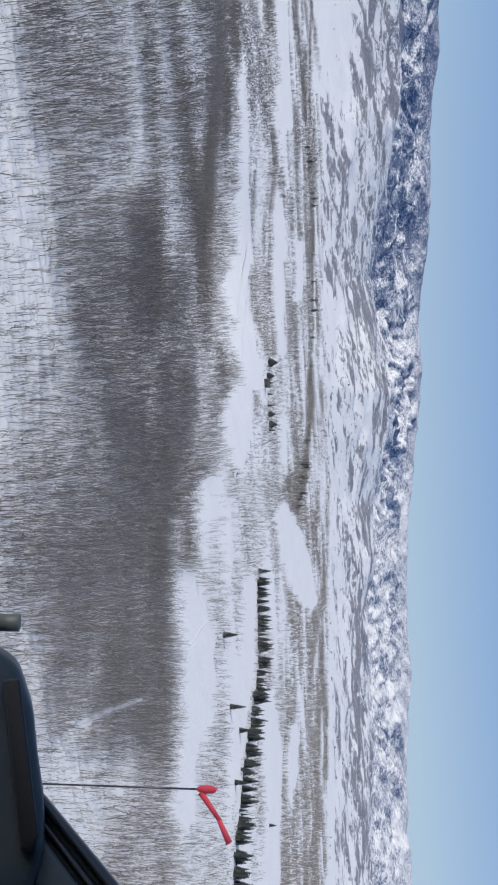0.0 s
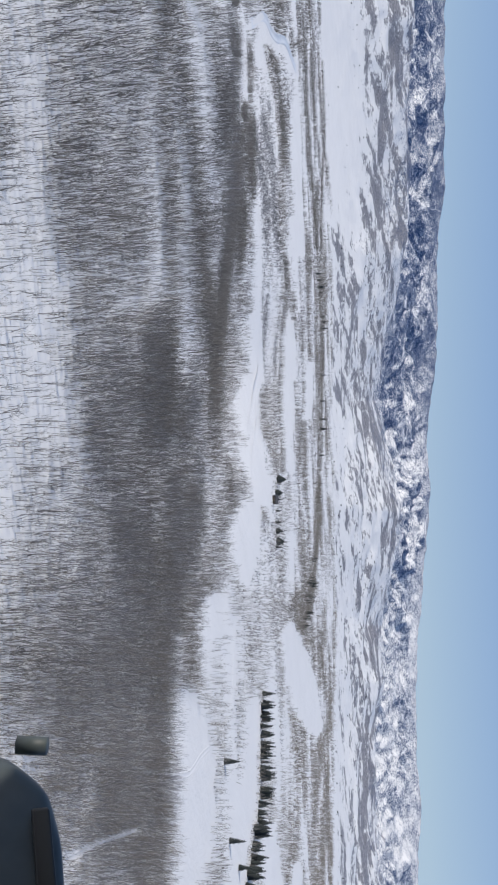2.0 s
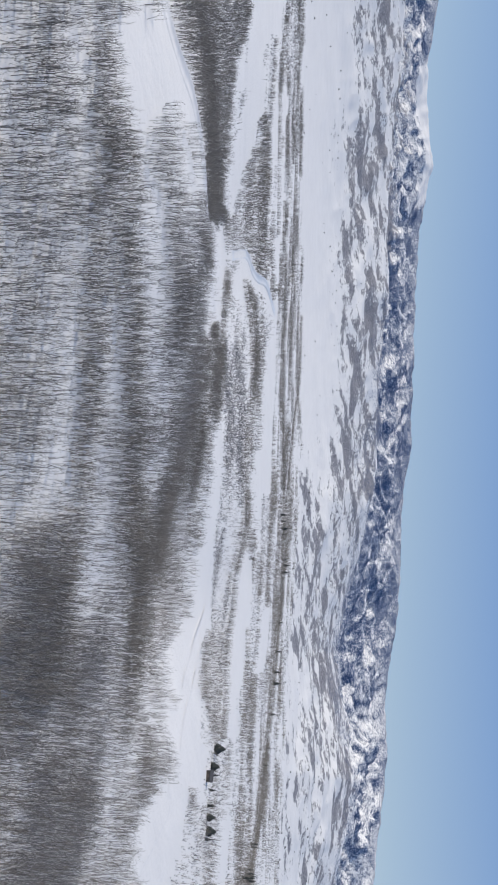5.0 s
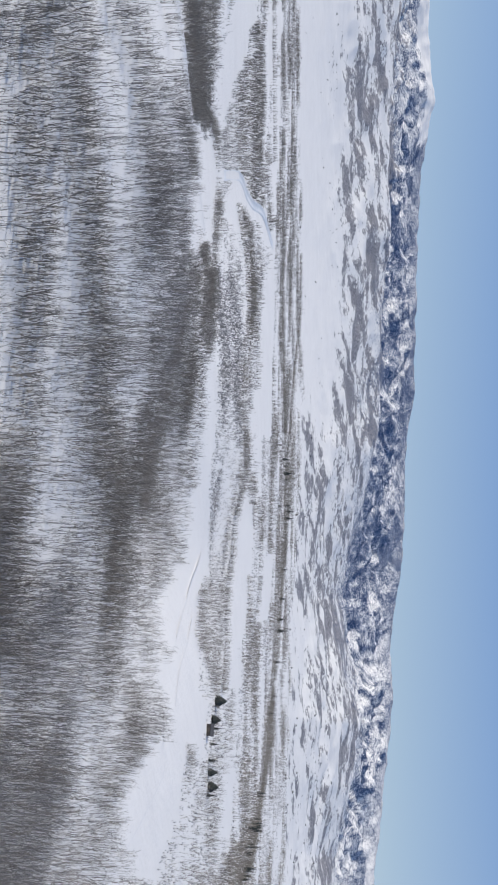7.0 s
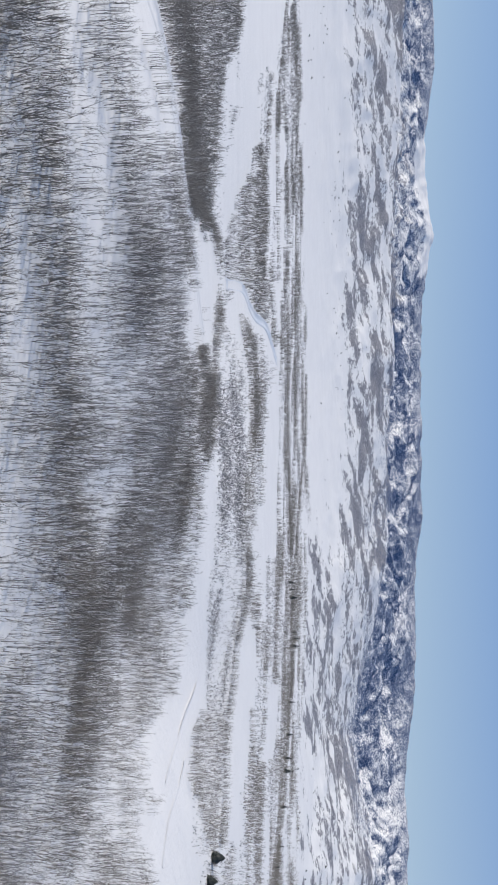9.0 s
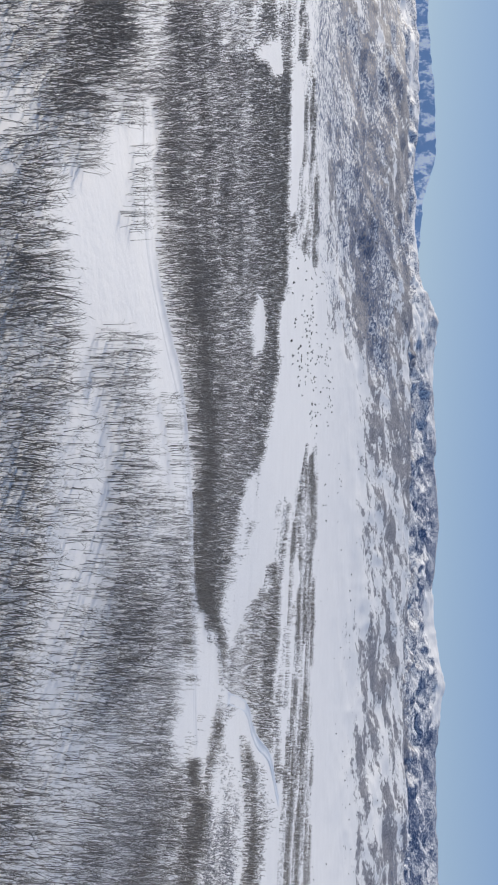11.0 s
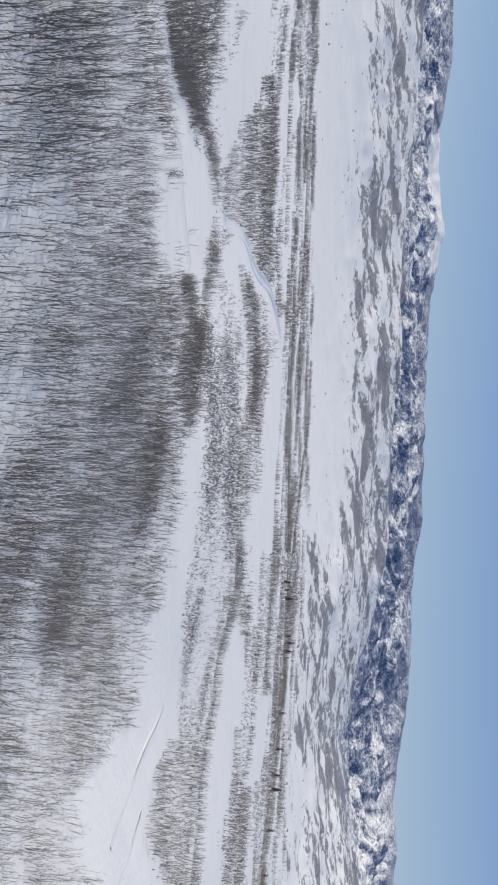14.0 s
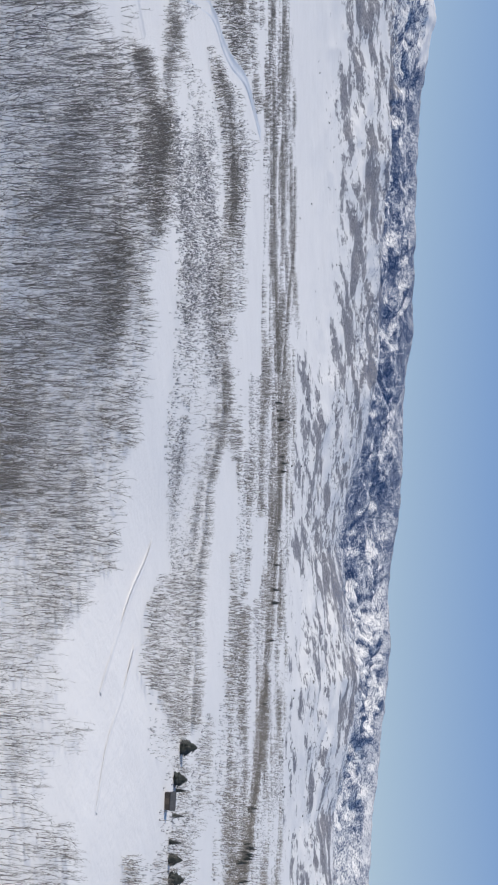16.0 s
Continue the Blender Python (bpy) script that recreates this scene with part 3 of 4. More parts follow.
def cover(x, y):
    """Bare trees and low willows to a square metre."""
    wx = x + (fbm(x, y, 14, 2, 61) - 0.5) * 14
    wy = y + (fbm(x, y, 14, 2, 71) - 0.5) * 14
    a, r = bearing(x, y)
    along_valley, across = 0.6 * x + 0.8 * y, 0.6 * y - 0.8 * x
    streak = fbm(along_valley / 2.6, across, 24, 4, 83)
    forest = r < along(FOREST, a) + 60 * (fbm(x, y, 60, 2, 87) - 0.5)
    lumps = np.clip((0.55 * fbm(x, y, 26, 4, 81) + 0.45 * streak - 0.42) * 5.5, 0, 1)
    trees = np.where(forest, 0.20 + 0.56 * lumps**1.3, 0.16 * np.clip((0.6 * streak + 0.4 * fbm(x, y, 70, 2, 85) - 0.50 + 0.07 * (a < 30)) * 8, 0, 1))
    willows = np.where(forest, 0.008, 0.10 * np.clip((0.6 * streak + 0.4 * fbm(x, y, 50, 2, 89) - 0.42) * 7, 0, 1))
    # a tree hides the ground behind it: stands begin before the strip that they darken, and glades reach up to their near side
    ox, oy = (x - HUB[0]) / np.maximum(r, 1), (y - HUB[1]) / np.maximum(r, 1)
    veil = 5.0 * 1.1 * off_line(x, y, FLIGHT) / 62.0

    def back(k):
        return wx + ox * veil * k, wy + oy * veil * k

    for value, outline in THICKETS.values():
        trees = np.where(inside(*back(0.5), outline), np.maximum(trees, value * (0.25 + 1.5 * fbm(x, y, 24, 3, 91))), trees)
    for outline in BRUSH.values():
        hit = inside(wx, wy, outline)
        trees, willows = np.where(hit, 0.03, trees), np.where(hit, 0.0, willows)
    for outline in GLADES.values():
        hit = inside(*back(0.25), outline)
        trees, willows = np.where(hit, trees * 0.6, trees), np.where(hit, 0.0, willows)
    for outline in CLEARINGS.values():
        hit = inside(*back(0), outline)
        for k in (0.25, 0.5, 0.75):
            hit |= inside(*back(k), outline)
        trees, willows = np.where(hit, 0.0, trees), np.where(hit, 0.0, willows)
    for wide, value, line in BELTS.values():
        trees = np.where(off_line(*back(0.6), line) < wide, np.maximum(trees, value), trees)
    bare = (off_line(x, y, TRAIL) < 0.9) | by_track(x, y) | (r > along(FOOT, a) + 160)
    for k in (0, 0.25, 0.5, 0.75):
        bare |= off_line(x + ox * veil * k, y + oy * veil * k, CHANNEL) < 3.5
    return np.where(bare, 0, trees), np.where(bare, 0, willows)


# ---- bare trees ----
def twig_tree(rng, branches, thick, twigs, low=0.42, spread=0.24):
    """A bare tree 1 m high: a leaning tapered trunk that forks into rising limbs, with fine twigs that make a broom-like crown."""
    verts, tris = [], []

    def spike(p, q, w):
        p, q = np.array(p), np.array(q)
        across = np.cross(q - p, rng.normal(size=3))
        across = across / np.linalg.norm(across) * w
        n = len(verts)
        verts.extend([p - across, p + across, q])
        tris.append((n, n + 1, n + 2))

    top = np.array([rng.normal(0, 0.12), rng.normal(0, 0.12), rng.uniform(0.70, 0.92)])
    for _ in range(2 if twigs else 1):
        spike((0.0, 0.0, -0.03), top, thick * 1.5)
    for k in range(branches):
        h = rng.uniform(low, 0.97)
        base = top * h
        turn, out, up = rng.uniform(0, 6.283), rng.uniform(0.3, 1.0) * spread * (1.3 - 0.6 * h), rng.uniform(0.08, 0.24)
        end = base + np.array([math.cos(turn) * out, math.sin(turn) * out, up])
        spike(base, end, thick * 0.6)
        for _ in range(twigs):
            start = base + (end - base) * rng.uniform(0.2, 0.85)
            spike(start, start + rng.normal(size=3) * 0.065 + (end - base) * 0.35 + (0, 0, 0.03), thick * 0.5)
    return np.array(verts), np.array(tris)


def scatter(name, label, spots, kinds, tall, mat, rng):
    verts, tris, total = [], [], 0
    pick = rng.integers(0, len(kinds), len(spots))
    for k, (tv, tt) in enumerate(kinds):
        p = spots[pick == k]
        if not len(p):
            continue
        turn, size = rng.uniform(0, 6.283, len(p)), rng.uniform(*tall, len(p))
        wide = size * rng.uniform(0.8, 1.25, len(p))
        c, s = np.cos(turn)[:, None], np.sin(turn)[:, None]
        v = np.stack([p[:, :1] + (tv[:, 0] * c - tv[:, 1] * s) * wide[:, None], p[:, 1:2] + (tv[:, 0] * s + tv[:, 1] * c) * wide[:, None],
                      p[:, 2:3] + tv[:, 2] * size[:, None]], -1)
        verts.append(v.reshape(-1, 3))
        tris.append((tt[None] + (np.arange(len(p)) * len(tv))[:, None, None]).reshape(-1, 3) + total)
        total += len(p) * len(tv)
    me = mesh_of(name, np.concatenate(verts), np.concatenate(tris), mat)
    return tagged(new(name, me), label, "trees", kind="stuff")


# stretches of the valley that carry trees: apex and bearings
STANDS = [(-15, 14, -18, 72), (-50, 46, 30, 104), (-106, 96, 26, 112), (-160, 139, 24, 134)]


def spots_in(rng, r0, r1, peak, low=False):
    """Spots for trees, or for low willows, between two distances from the flight, thinned by the plan."""
    lo, hi = np.array([-1500, -500]), np.array([350, 1250])
    n = int((hi - lo).prod() * peak)
    x, y = rng.uniform(lo[0], hi[0], n), rng.uniform(lo[1], hi[1], n)
    near = off_line(x, y, FLIGHT)
    seen = np.zeros(len(x), bool)
    for px, py, a0, a1 in STANDS:
        side, away = np.degrees(np.arctan2(px - x, y - py)), np.hypot(x - px, y - py)
        seen |= (away > 95) & (side > a0) & (side < a1)
    keep = (near >= r0) & (near < r1) & seen
    x, y = x[keep], y[keep]
    keep = rng.uniform(0, peak, len(x)) < cover(x, y)[low] * (1.0 if low else 0.95)
    x, y = x[keep], y[keep]
    return np.c_[x, y, height(x, y)]


def willow(rng, stems, thick):
    """A low bush 1 m high: thin stems that fan out from the snow."""
    verts, tris = [], []
    for k in range(stems):
        turn, out = rng.uniform(0, 6.283), rng.uniform(0.1, 0.6)
        side = np.array([-math.sin(turn + 0.7), math.cos(turn + 0.7), 0]) * thick
        foot = np.array([math.cos(turn), math.sin(turn), 0]) * 0.15
        verts += [foot - side, foot + side, foot * (1 + 4 * out) + (0, 0, rng.uniform(0.6, 1.0))]
        tris.append((3 * k, 3 * k + 1, 3 * k + 2))
    return np.array(verts), np.array(tris)


rng = np.random.default_rng(7)
near_kinds = [twig_tree(rng, 7, 0.0090, 1, 0.45) for _ in range(8)]
mid_kinds = [twig_tree(rng, 8, 0.0150, 0, 0.3) for _ in range(6)]
far_kinds = [twig_tree(rng, 5, 0.030, 0, 0.15, 0.34) for _ in range(5)]
bush_kinds = [willow(rng, 3, 0.07) for _ in range(5)]
for spot, kinds, name, label, tall, mat in (
    (spots_in(rng, 0, 230, 0.95), near_kinds, "bare_trees_near", "dense bare grey cottonwoods standing in the snow", (3.6, 6.6), TWIG),
    (spots_in(rng, 230, 480, 0.95), mid_kinds, "bare_trees_mid", "bare grey-brown riverside trees in the snow", (3.0, 6.0), TWIG),
    (spots_in(rng, 480, 1300, 0.27), far_kinds, "bare_trees_far", "belts of bare brown trees across the snow", (3.0, 6.0), BROWN),
    (spots_in(rng, 190, 1300, 0.11, True), bush_kinds, "willow_brush", "low grey willow brush poking through the snow", (0.9, 2.1), SAPLING),
):
    scatter(name, label, spot, kinds, tall, mat, rng)


def thicket_spots(rng, outline, density):
    lo, hi = np.min(outline, 0), np.max(outline, 0)
    n = int((hi - lo).prod() * density)
    x, y = rng.uniform(lo[0], hi[0], n), rng.uniform(lo[1], hi[1], n)
    wx, wy = x + (fbm(x, y, 25, 2, 63) - 0.5) * 30 + rng.normal(0, 7, n), y + (fbm(x, y, 25, 2, 73) - 0.5) * 30 + rng.normal(0, 7, n)
    keep = inside(wx, wy, outline) & ~by_track(x, y) & (off_line(x, y, TRAIL) > 0.9) & (fbm(x, y, 30, 3, 99) > rng.uniform(0.15, 0.6, n))
    return np.c_[x[keep], y[keep], height(x[keep], y[keep])]


def row_spots(rng, names, density):
    """Spots in the tall rows of trees along old river arms."""
    out = []
    for name in names:
        wide, _, line = BELTS[name]
        lo, hi = np.min(line, 0) - wide, np.max(line, 0) + wide
        n = int((hi - lo).prod() * density)
        x, y = rng.uniform(lo[0], hi[0], n), rng.uniform(lo[1], hi[1], n)
        bend = wide * np.clip(2.4 * fbm(x, y, 26, 3, 95) - 0.25, 0.15, 1.6)
        keep = (off_line(x + 6 * (fbm(x, y, 22, 2, 96) - 0.5), y + 6 * (fbm(x, y, 22, 2, 97) - 0.5), line) < bend) & ~by_track(x, y)
        out.append(np.c_[x[keep], y[keep], height(x[keep], y[keep])])
    return np.concatenate(out)


dense = [twig_tree(rng, 7, 0.0130, 0, 0.12, 0.2) for _ in range(6)]
scatter("tree_rows", "tall dense rows of bare brown cottonwoods in snow", np.concatenate([row_spots(rng, ("row_near", "row_inner"), 0.65), row_spots(rng, ("row_back", "row_bend", "row_lane", "row_mid", "row_bench"), 0.9)]), dense, (3.6, 5.8), BROWN, rng)
scatter("copse", "dense dark copses of bare brown cottonwoods", np.concatenate([thicket_spots(rng, THICKETS[name][1], many) for name, many in (("dark_copse", 1.2), ("near_copse", 0.6), ("fork_wood", 1.5), ("fork_wood_two", 1.5), ("brown_belt", 0.4))]), dense, (3.2, 5.4), BROWN, rng)
scatter("willow_strip", "low grey willow brush beyond the river bend", thicket_spots(rng, BRUSH["back_strip"], 0.65), bush_kinds, (0.9, 2.1), SAPLING, rng)
scatter("road_trees", "row of bare brown trees beside a snowy road", row_spots(rng, ("row_lane_near",), 0.4), mid_kinds, (3.5, 5.5), BROWN, rng)
YOUNG = [(-315, 135), (-364, 130), (-405, 169), (-412, 185), (-413, 204), (-454, 245), (-392, 236), (-328, 194), (-316, 154)]
scatter("aspen_thicket", "dense thicket of thin grey young aspens in snow", np.concatenate([thicket_spots(rng, THICKETS["deep_wood"][1], 2.3), thicket_spots(rng, THICKETS["dusk_wood"][1], 1.5), thicket_spots(rng, THICKETS["dim_wood"][1], 1.2), thicket_spots(rng, THICKETS["wide_wood_dimmed"][1], 1.0), thicket_spots(rng, THICKETS["south_wood"][1], 1.0), thicket_spots(rng, YOUNG, 0.5)]), [twig_tree(rng, 6, 0.0085, 0, 0.35) for _ in range(6)], (3.0, 5.2), SAPLING, rng)

# ---- conifers ----
def spruce_meshes(rng, tiers, slim, rounded=False):
    """Trunk and crown of a spruce 1 m high: whorls of drooping, ragged boughs."""
    tb = bmesh.new()
    bmesh.ops.create_cone(tb, cap_ends=True, segments=6, radius1=0.022, radius2=0.004, depth=1.0, matrix=Matrix.Translation((0, 0, 0.47)))
    verts, faces = [], []
    for k in range(tiers):
        z = 0.08 + 0.9 * k / tiers
        reach = slim * (1.1 * math.sin(math.pi * min(1.0, 0.22 + 0.78 * z)) if rounded else (1 - z) ** 0.8) + 0.015
        n = 9 if k < tiers * 0.6 else 6
        for j in range(n):
            turn = 6.283 * (j + rng.uniform(-0.3, 0.3)) / n + k
            out = reach * rng.uniform(0.65, 1.15)
            d, t = np.array([math.cos(turn), math.sin(turn)]), np.array([-math.sin(turn), math.cos(turn)])
            w, drop = out * 0.42, out * rng.uniform(0.25, 0.55)
            base = len(verts)
            verts += [(*(d * 0.01), z + 0.05), (*(d * out * 0.6 + t * w), z - drop * 0.5), (*(d * out), z - drop), (*(d * out * 0.6 - t * w), z - drop * 0.5), (*(d * out * 0.5), z + 0.035)]
            faces += [(base, base + 1, base + 4), (base + 1, base + 2, base + 4), (base + 2, base + 3, base + 4), (base + 3, base, base + 4)]
    crown = bpy.data.meshes.new("crown")
    crown.from_pydata([tuple(map(float, v)) for v in verts], [], faces)
    crown.materials.append(NEEDLE)
    trunk = bpy.data.meshes.new("trunk")
    tb.to_mesh(trunk)
    tb.free()
    trunk.materials.append(BARK)
    return trunk, crown


def spruce(rng, tiers, slim, label, group, rounded=False):
    top = tagged(new("spruce_tree"), label, "tree", group)
    for name, me in zip(("trunk", "crown"), spruce_meshes(rng, tiers, slim, rounded)):
        new(name, me).parent = top
    return top


def stand_at(ob, x, y, tall, wide=1.0):
    z = float(height(np.array([float(x)]), np.array([float(y)]))[0])
    ob.matrix_basis = Matrix.Translation((x, y, z - 0.1)) @ Matrix.Rotation(x * 1.7 + y, 4, "Z") @ Matrix.Diagonal((tall * wide, tall * wide, tall, 1))


def plant(seed, spots, tall, slim, label, group, rounded=False):
    r = np.random.default_rng(seed)
    kinds = [spruce(r, 11, slim, label, group, rounded) for _ in range(3)]
    for k, (x, y) in enumerate(spots):
        ob = kinds[k] if k < 3 else copy_thing(kinds[k % 3], Matrix())
        stand_at(ob, x, y, r.uniform(*tall), r.uniform(0.85, 1.2))


def strung(line, step, spread, seed):
    """Spots along a line of corners."""
    r, out = np.random.default_rng(seed), []
    for (ax, ay), (bx, by) in zip(line, line[1:]):
        n = max(1, int(math.hypot(bx - ax, by - ay) / step))
        for k in range(n):
            q = (k + r.uniform(0, 1)) / n
            out.append((ax + (bx - ax) * q + r.normal() * spread, ay + (by - ay) * q + r.normal() * spread))
    return out


plant(3, strung(PINES, 1.15, 3.2, 5), (4.5, 10.0), 0.22, "dark green spruce in a snowy valley belt", "spruce belt across the valley")
plant(4, [(-172, 384), (-149, 417), (-148, 450), (-121, 446), (-133, 597), (-97, 687)], (5, 9), 0.24, "lone dark spruce in an open snowfield", "lone spruces")
plant(5, strung([(-567, 783), (-499, 739), (-446, 699)], 6, 7, 8), (6, 10), 0.2, "dark spruce on a steep bluff", "spruces on the bluff")
plant(6, [(-410, 479), (-400, 480), (-390, 481), (-376, 492)], (4.5, 7.0), 0.2, "small dark spruce beside the farm shed", "farmstead spruces")
plant(7, [(-428, 477), (-411, 473), (-386, 486), (-382, 493)], (5.5, 7.5), 0.42, "broad round-crowned dark evergreen beside the farm shed", "farmstead evergreens", True)
plant(9, [(-991, 674), (-982, 667), (-997, 688), (-1003, 704), (-994, 697), (-1009, 718), (-1010, 762), (-1001, 755), (-1016, 776), (-996, 773), (-987, 766), (-1002, 787)] + strung([(-969, 798), (-915, 812), (-795, 810), (-722, 815), (-679, 808)], 34, 7, 9), (6, 12), 0.26, "dark spruce in the line below the bench", "spruces below the bench")


# ---- farm shed ----
TIMBER = plain("weathered_timber", (0.035, 0.03, 0.028), (0.07, 0.06, 0.055), 1.5)
ROOF_DARK = plain("dark_roofing", (0.05, 0.055, 0.065), (0.10, 0.10, 0.11), 0.8)


def box(bm, x0, x1, y0, y1, z0, z1):
    made = bmesh.ops.create_cube(bm, size=1.0, matrix=Matrix.Translation(((x0 + x1) / 2, (y0 + y1) / 2, (z0 + z1) / 2)) @ Matrix.Diagonal((x1 - x0, y1 - y0, z1 - z0, 1)))
    return made["verts"]


def farm_shed(x, y, turn):
    top = tagged(new("farm_shed"), "weathered dark timber shed with a dark gable roof", "shed")
    bm = bmesh.new()
    box(bm, -3.5, 3.5, -2.4, 2.4, -0.3, 2.6)
    for v in [bm.verts.new((px, py, pz)) for px, py, pz in ((-3.5, -2.4, 2.6), (-3.5, 2.4, 2.6), (-3.5, 0, 4.4), (3.5, -2.4, 2.6), (3.5, 2.4, 2.6), (3.5, 0, 4.4))]:
        pass
    bm.verts.ensure_lookup_table()
    n = len(bm.verts)
    bm.faces.new([bm.verts[n - 6], bm.verts[n - 5], bm.verts[n - 4]])
    bm.faces.new([bm.verts[n - 3], bm.verts[n - 1], bm.verts[n - 2]])
    part("wall", bm, TIMBER, top)
    for side in (-1, 1):
        bm = bmesh.new()
        box(bm, -3.9, 3.9, -1.65, 1.65, -0.12, 0.12)
        ob = part("roof", bm, ROOF_DARK, top, "dark shingled roof slope")
        ob.matrix_basis = Matrix.Translation((0, side * 1.38, 3.6)) @ Matrix.Rotation(side * -0.64, 4, "X")
    bm = bmesh.new()
    box(bm, -1.2, 1.2, -2.46, -2.4, -0.2, 2.1)
    part("door", bm, BARK, top, "dark plank door")
    z = float(height(np.array([float(x)]), np.array([float(y)]))[0])
    top.matrix_basis = pose(x, y, z, 0, 0, turn) @ Matrix.Scale(0.85, 4)


farm_shed(-396, 463, 35)


# ---- aircraft cabin corner ----
CABIN_GREY = plain("cabin_grey", (0.055, 0.070, 0.073), (0.074, 0.091, 0.094), 6.0, 0.55)
CABIN_DASH = plain("cabin_dash", (0.046, 0.061, 0.068), (0.066, 0.083, 0.092), 5.0, 0.45)
CABIN_BLACK = plain("cabin_black", (0.004, 0.004, 0.005), (0.007, 0.008, 0.009), 8.0, 0.5)
CABIN_BLUE = plain("cabin_blue", (0.21, 0.26, 0.33), (0.27, 0.32, 0.39), 5.0, 0.5)
RUBBER = plain("rubber_seal", (0.007, 0.008, 0.009), (0.012, 0.013, 0.015), 20.0, 0.7)
EDGE_TRIM = plain("edge_trim", (0.025, 0.03, 0.04), (0.035, 0.04, 0.052), 12.0, 0.35)
STEEL = plain("dark_steel", (0.05, 0.05, 0.055), (0.09, 0.09, 0.095), 30.0, 0.4, 0.8)
RED_YARN = plain("red_yarn", (0.42, 0.03, 0.055), (0.56, 0.06, 0.09), 60.0, 0.9)
CABIN = aim(-14.73, 21.60, 69.23, 16.69, -7.75, 89.94)
cabin = tagged(new("aircraft_cabin"), "dark grey aircraft window pillar, sill and dash corner", "aircraft")
cabin.matrix_basis = CABIN


def cross(a, b, k):
    return tuple(p + (q - p) * k for p, q in zip(a, b))


def slab(name, corners, deep, mat, parent, label="", bevel=0.006):
    """A plate whose front has these corners, deep metres thick away from the seat, with rounded edges."""
    bm = bmesh.new()
    front = [bm.verts.new(c) for c in corners]
    back = [bm.verts.new(Vector(c) * (1 + deep / Vector(c).length)) for c in corners]
    bm.faces.new(front)
    bm.faces.new(back[::-1])
    n = len(corners)
    for i in range(n):
        bm.faces.new((front[i], back[i], back[(i + 1) % n], front[(i + 1) % n]))
    bmesh.ops.recalc_face_normals(bm, faces=bm.faces)
    if bevel:
        bmesh.ops.bevel(bm, geom=list(bm.edges), offset=bevel, segments=3, affect="EDGES", profile=0.5, clamp_overlap=True)
    for f in bm.faces:
        f.smooth = True
    return part(name, bm, mat, parent, label)


def rod(name, a, b, wide, mat, parent, label="", tip=None):
    bm = bmesh.new()
    a, b = Vector(a), Vector(b)
    m = Matrix.Translation((a + b) / 2) @ (b - a).to_track_quat("Z", "Y").to_matrix().to_4x4()
    bmesh.ops.create_cone(bm, cap_ends=True, segments=12, radius1=wide, radius2=wide if tip is None else tip, depth=(b - a).length, matrix=m)
    for f in bm.faces:
        f.smooth = True
    return part(name, bm, mat, parent, label)


# the pillar runs from the sill up past the seat: its outer and inner edges
OUT0, OUT1 = (-0.218, -0.022, -0.90), (0.455, -0.575, -0.56)
IN0, IN1 = (-0.2136, -0.130, -0.84), (0.168, -0.506, -0.50)


def pillar_band(name, s0, s1, rise, mat, label="", bevel=0.005):
    corners = [cross(OUT0, IN0, s0), cross(OUT1, IN1, s0), cross(OUT1, IN1, s1), cross(OUT0, IN0, s1)]
    lifted = [tuple(v * (1 - rise) for v in c) for c in corners]
    slab(name, lifted, 0.05, mat, cabin, label, bevel)


pillar_band("pillar_core", 0.01, 0.99, -0.012, CABIN_BLACK, "", 0)
pillar_band("edge_trim", 0.0, 0.11, 0.012, EDGE_TRIM, "blue-grey rounded window edge trim", 0.009)
pillar_band("window_seal", 0.09, 0.18, 0.004, RUBBER, "black rubber window seal", 0.008)
pillar_band("window_seal", 0.165, 0.235, 0.008, EDGE_TRIM, "", 0.007)
pillar_band("window_seal", 0.22, 0.32, 0.002, RUBBER, "", 0.008)
pillar_band("pillar_panel", 0.29, 0.66, 0.016, CABIN_GREY, "flat dark grey pillar cover", 0.006)
pillar_band("pillar_step", 0.64, 0.90, 0.004, CABIN_BLACK, "darker recessed pillar edge", 0.006)
pillar_band("pillar_lip", 0.87, 1.0, 0.010, RUBBER, "", 0.006)
# the dash corner with its air slot
slab("dash_corner", [(-0.42, 0.16, -0.92), (-0.300, 0.128, -0.92), (-0.262, 0.105, -0.92), (-0.236, 0.058, -0.90), (-0.222, 0.015, -0.88), (-0.205, -0.030, -0.86),
                     (-0.196, -0.068, -0.84), (-0.205, -0.125, -0.82), (-0.42, -0.135, -0.82)], 0.20, CABIN_DASH, cabin, "dark blue-grey dash corner", 0.012)
slab("air_slot", [(-0.268, 0.086, -0.886), (-0.250, 0.088, -0.886), (-0.200, -0.054, -0.826), (-0.203, -0.070, -0.824), (-0.216, -0.066, -0.824)], 0.02, CABIN_BLACK, cabin,
     "black slotted air vent", 0.003)
rod("dash_knob", (-0.325, 0.160, -1.0), (-0.290, 0.160, -1.0), 0.0105, CABIN_GREY, cabin, "rounded dark knob")
# the side panel below the pillar, with a second slot
slab("side_panel", [(-0.42, -0.085, -0.86), (-0.205, -0.085, -0.86), (-0.190, -0.150, -0.80), (-0.1877, -0.169, -0.78), (-0.1376, -0.371, -0.69), (-0.128, -0.46, -0.68), (-0.42, -0.46, -0.68)], 0.10, CABIN_BLUE, cabin,
     "blue-grey side wall panel", 0.012)
slab("vent_housing", [(-0.188, -0.152, -0.77), (-0.140, -0.206, -0.74), (-0.133, -0.222, -0.74), (-0.130, -0.276, -0.73), (-0.148, -0.304, -0.72), (-0.178, -0.262, -0.73)], 0.05, CABIN_DASH, cabin,
     "dark vent housing", 0.006)
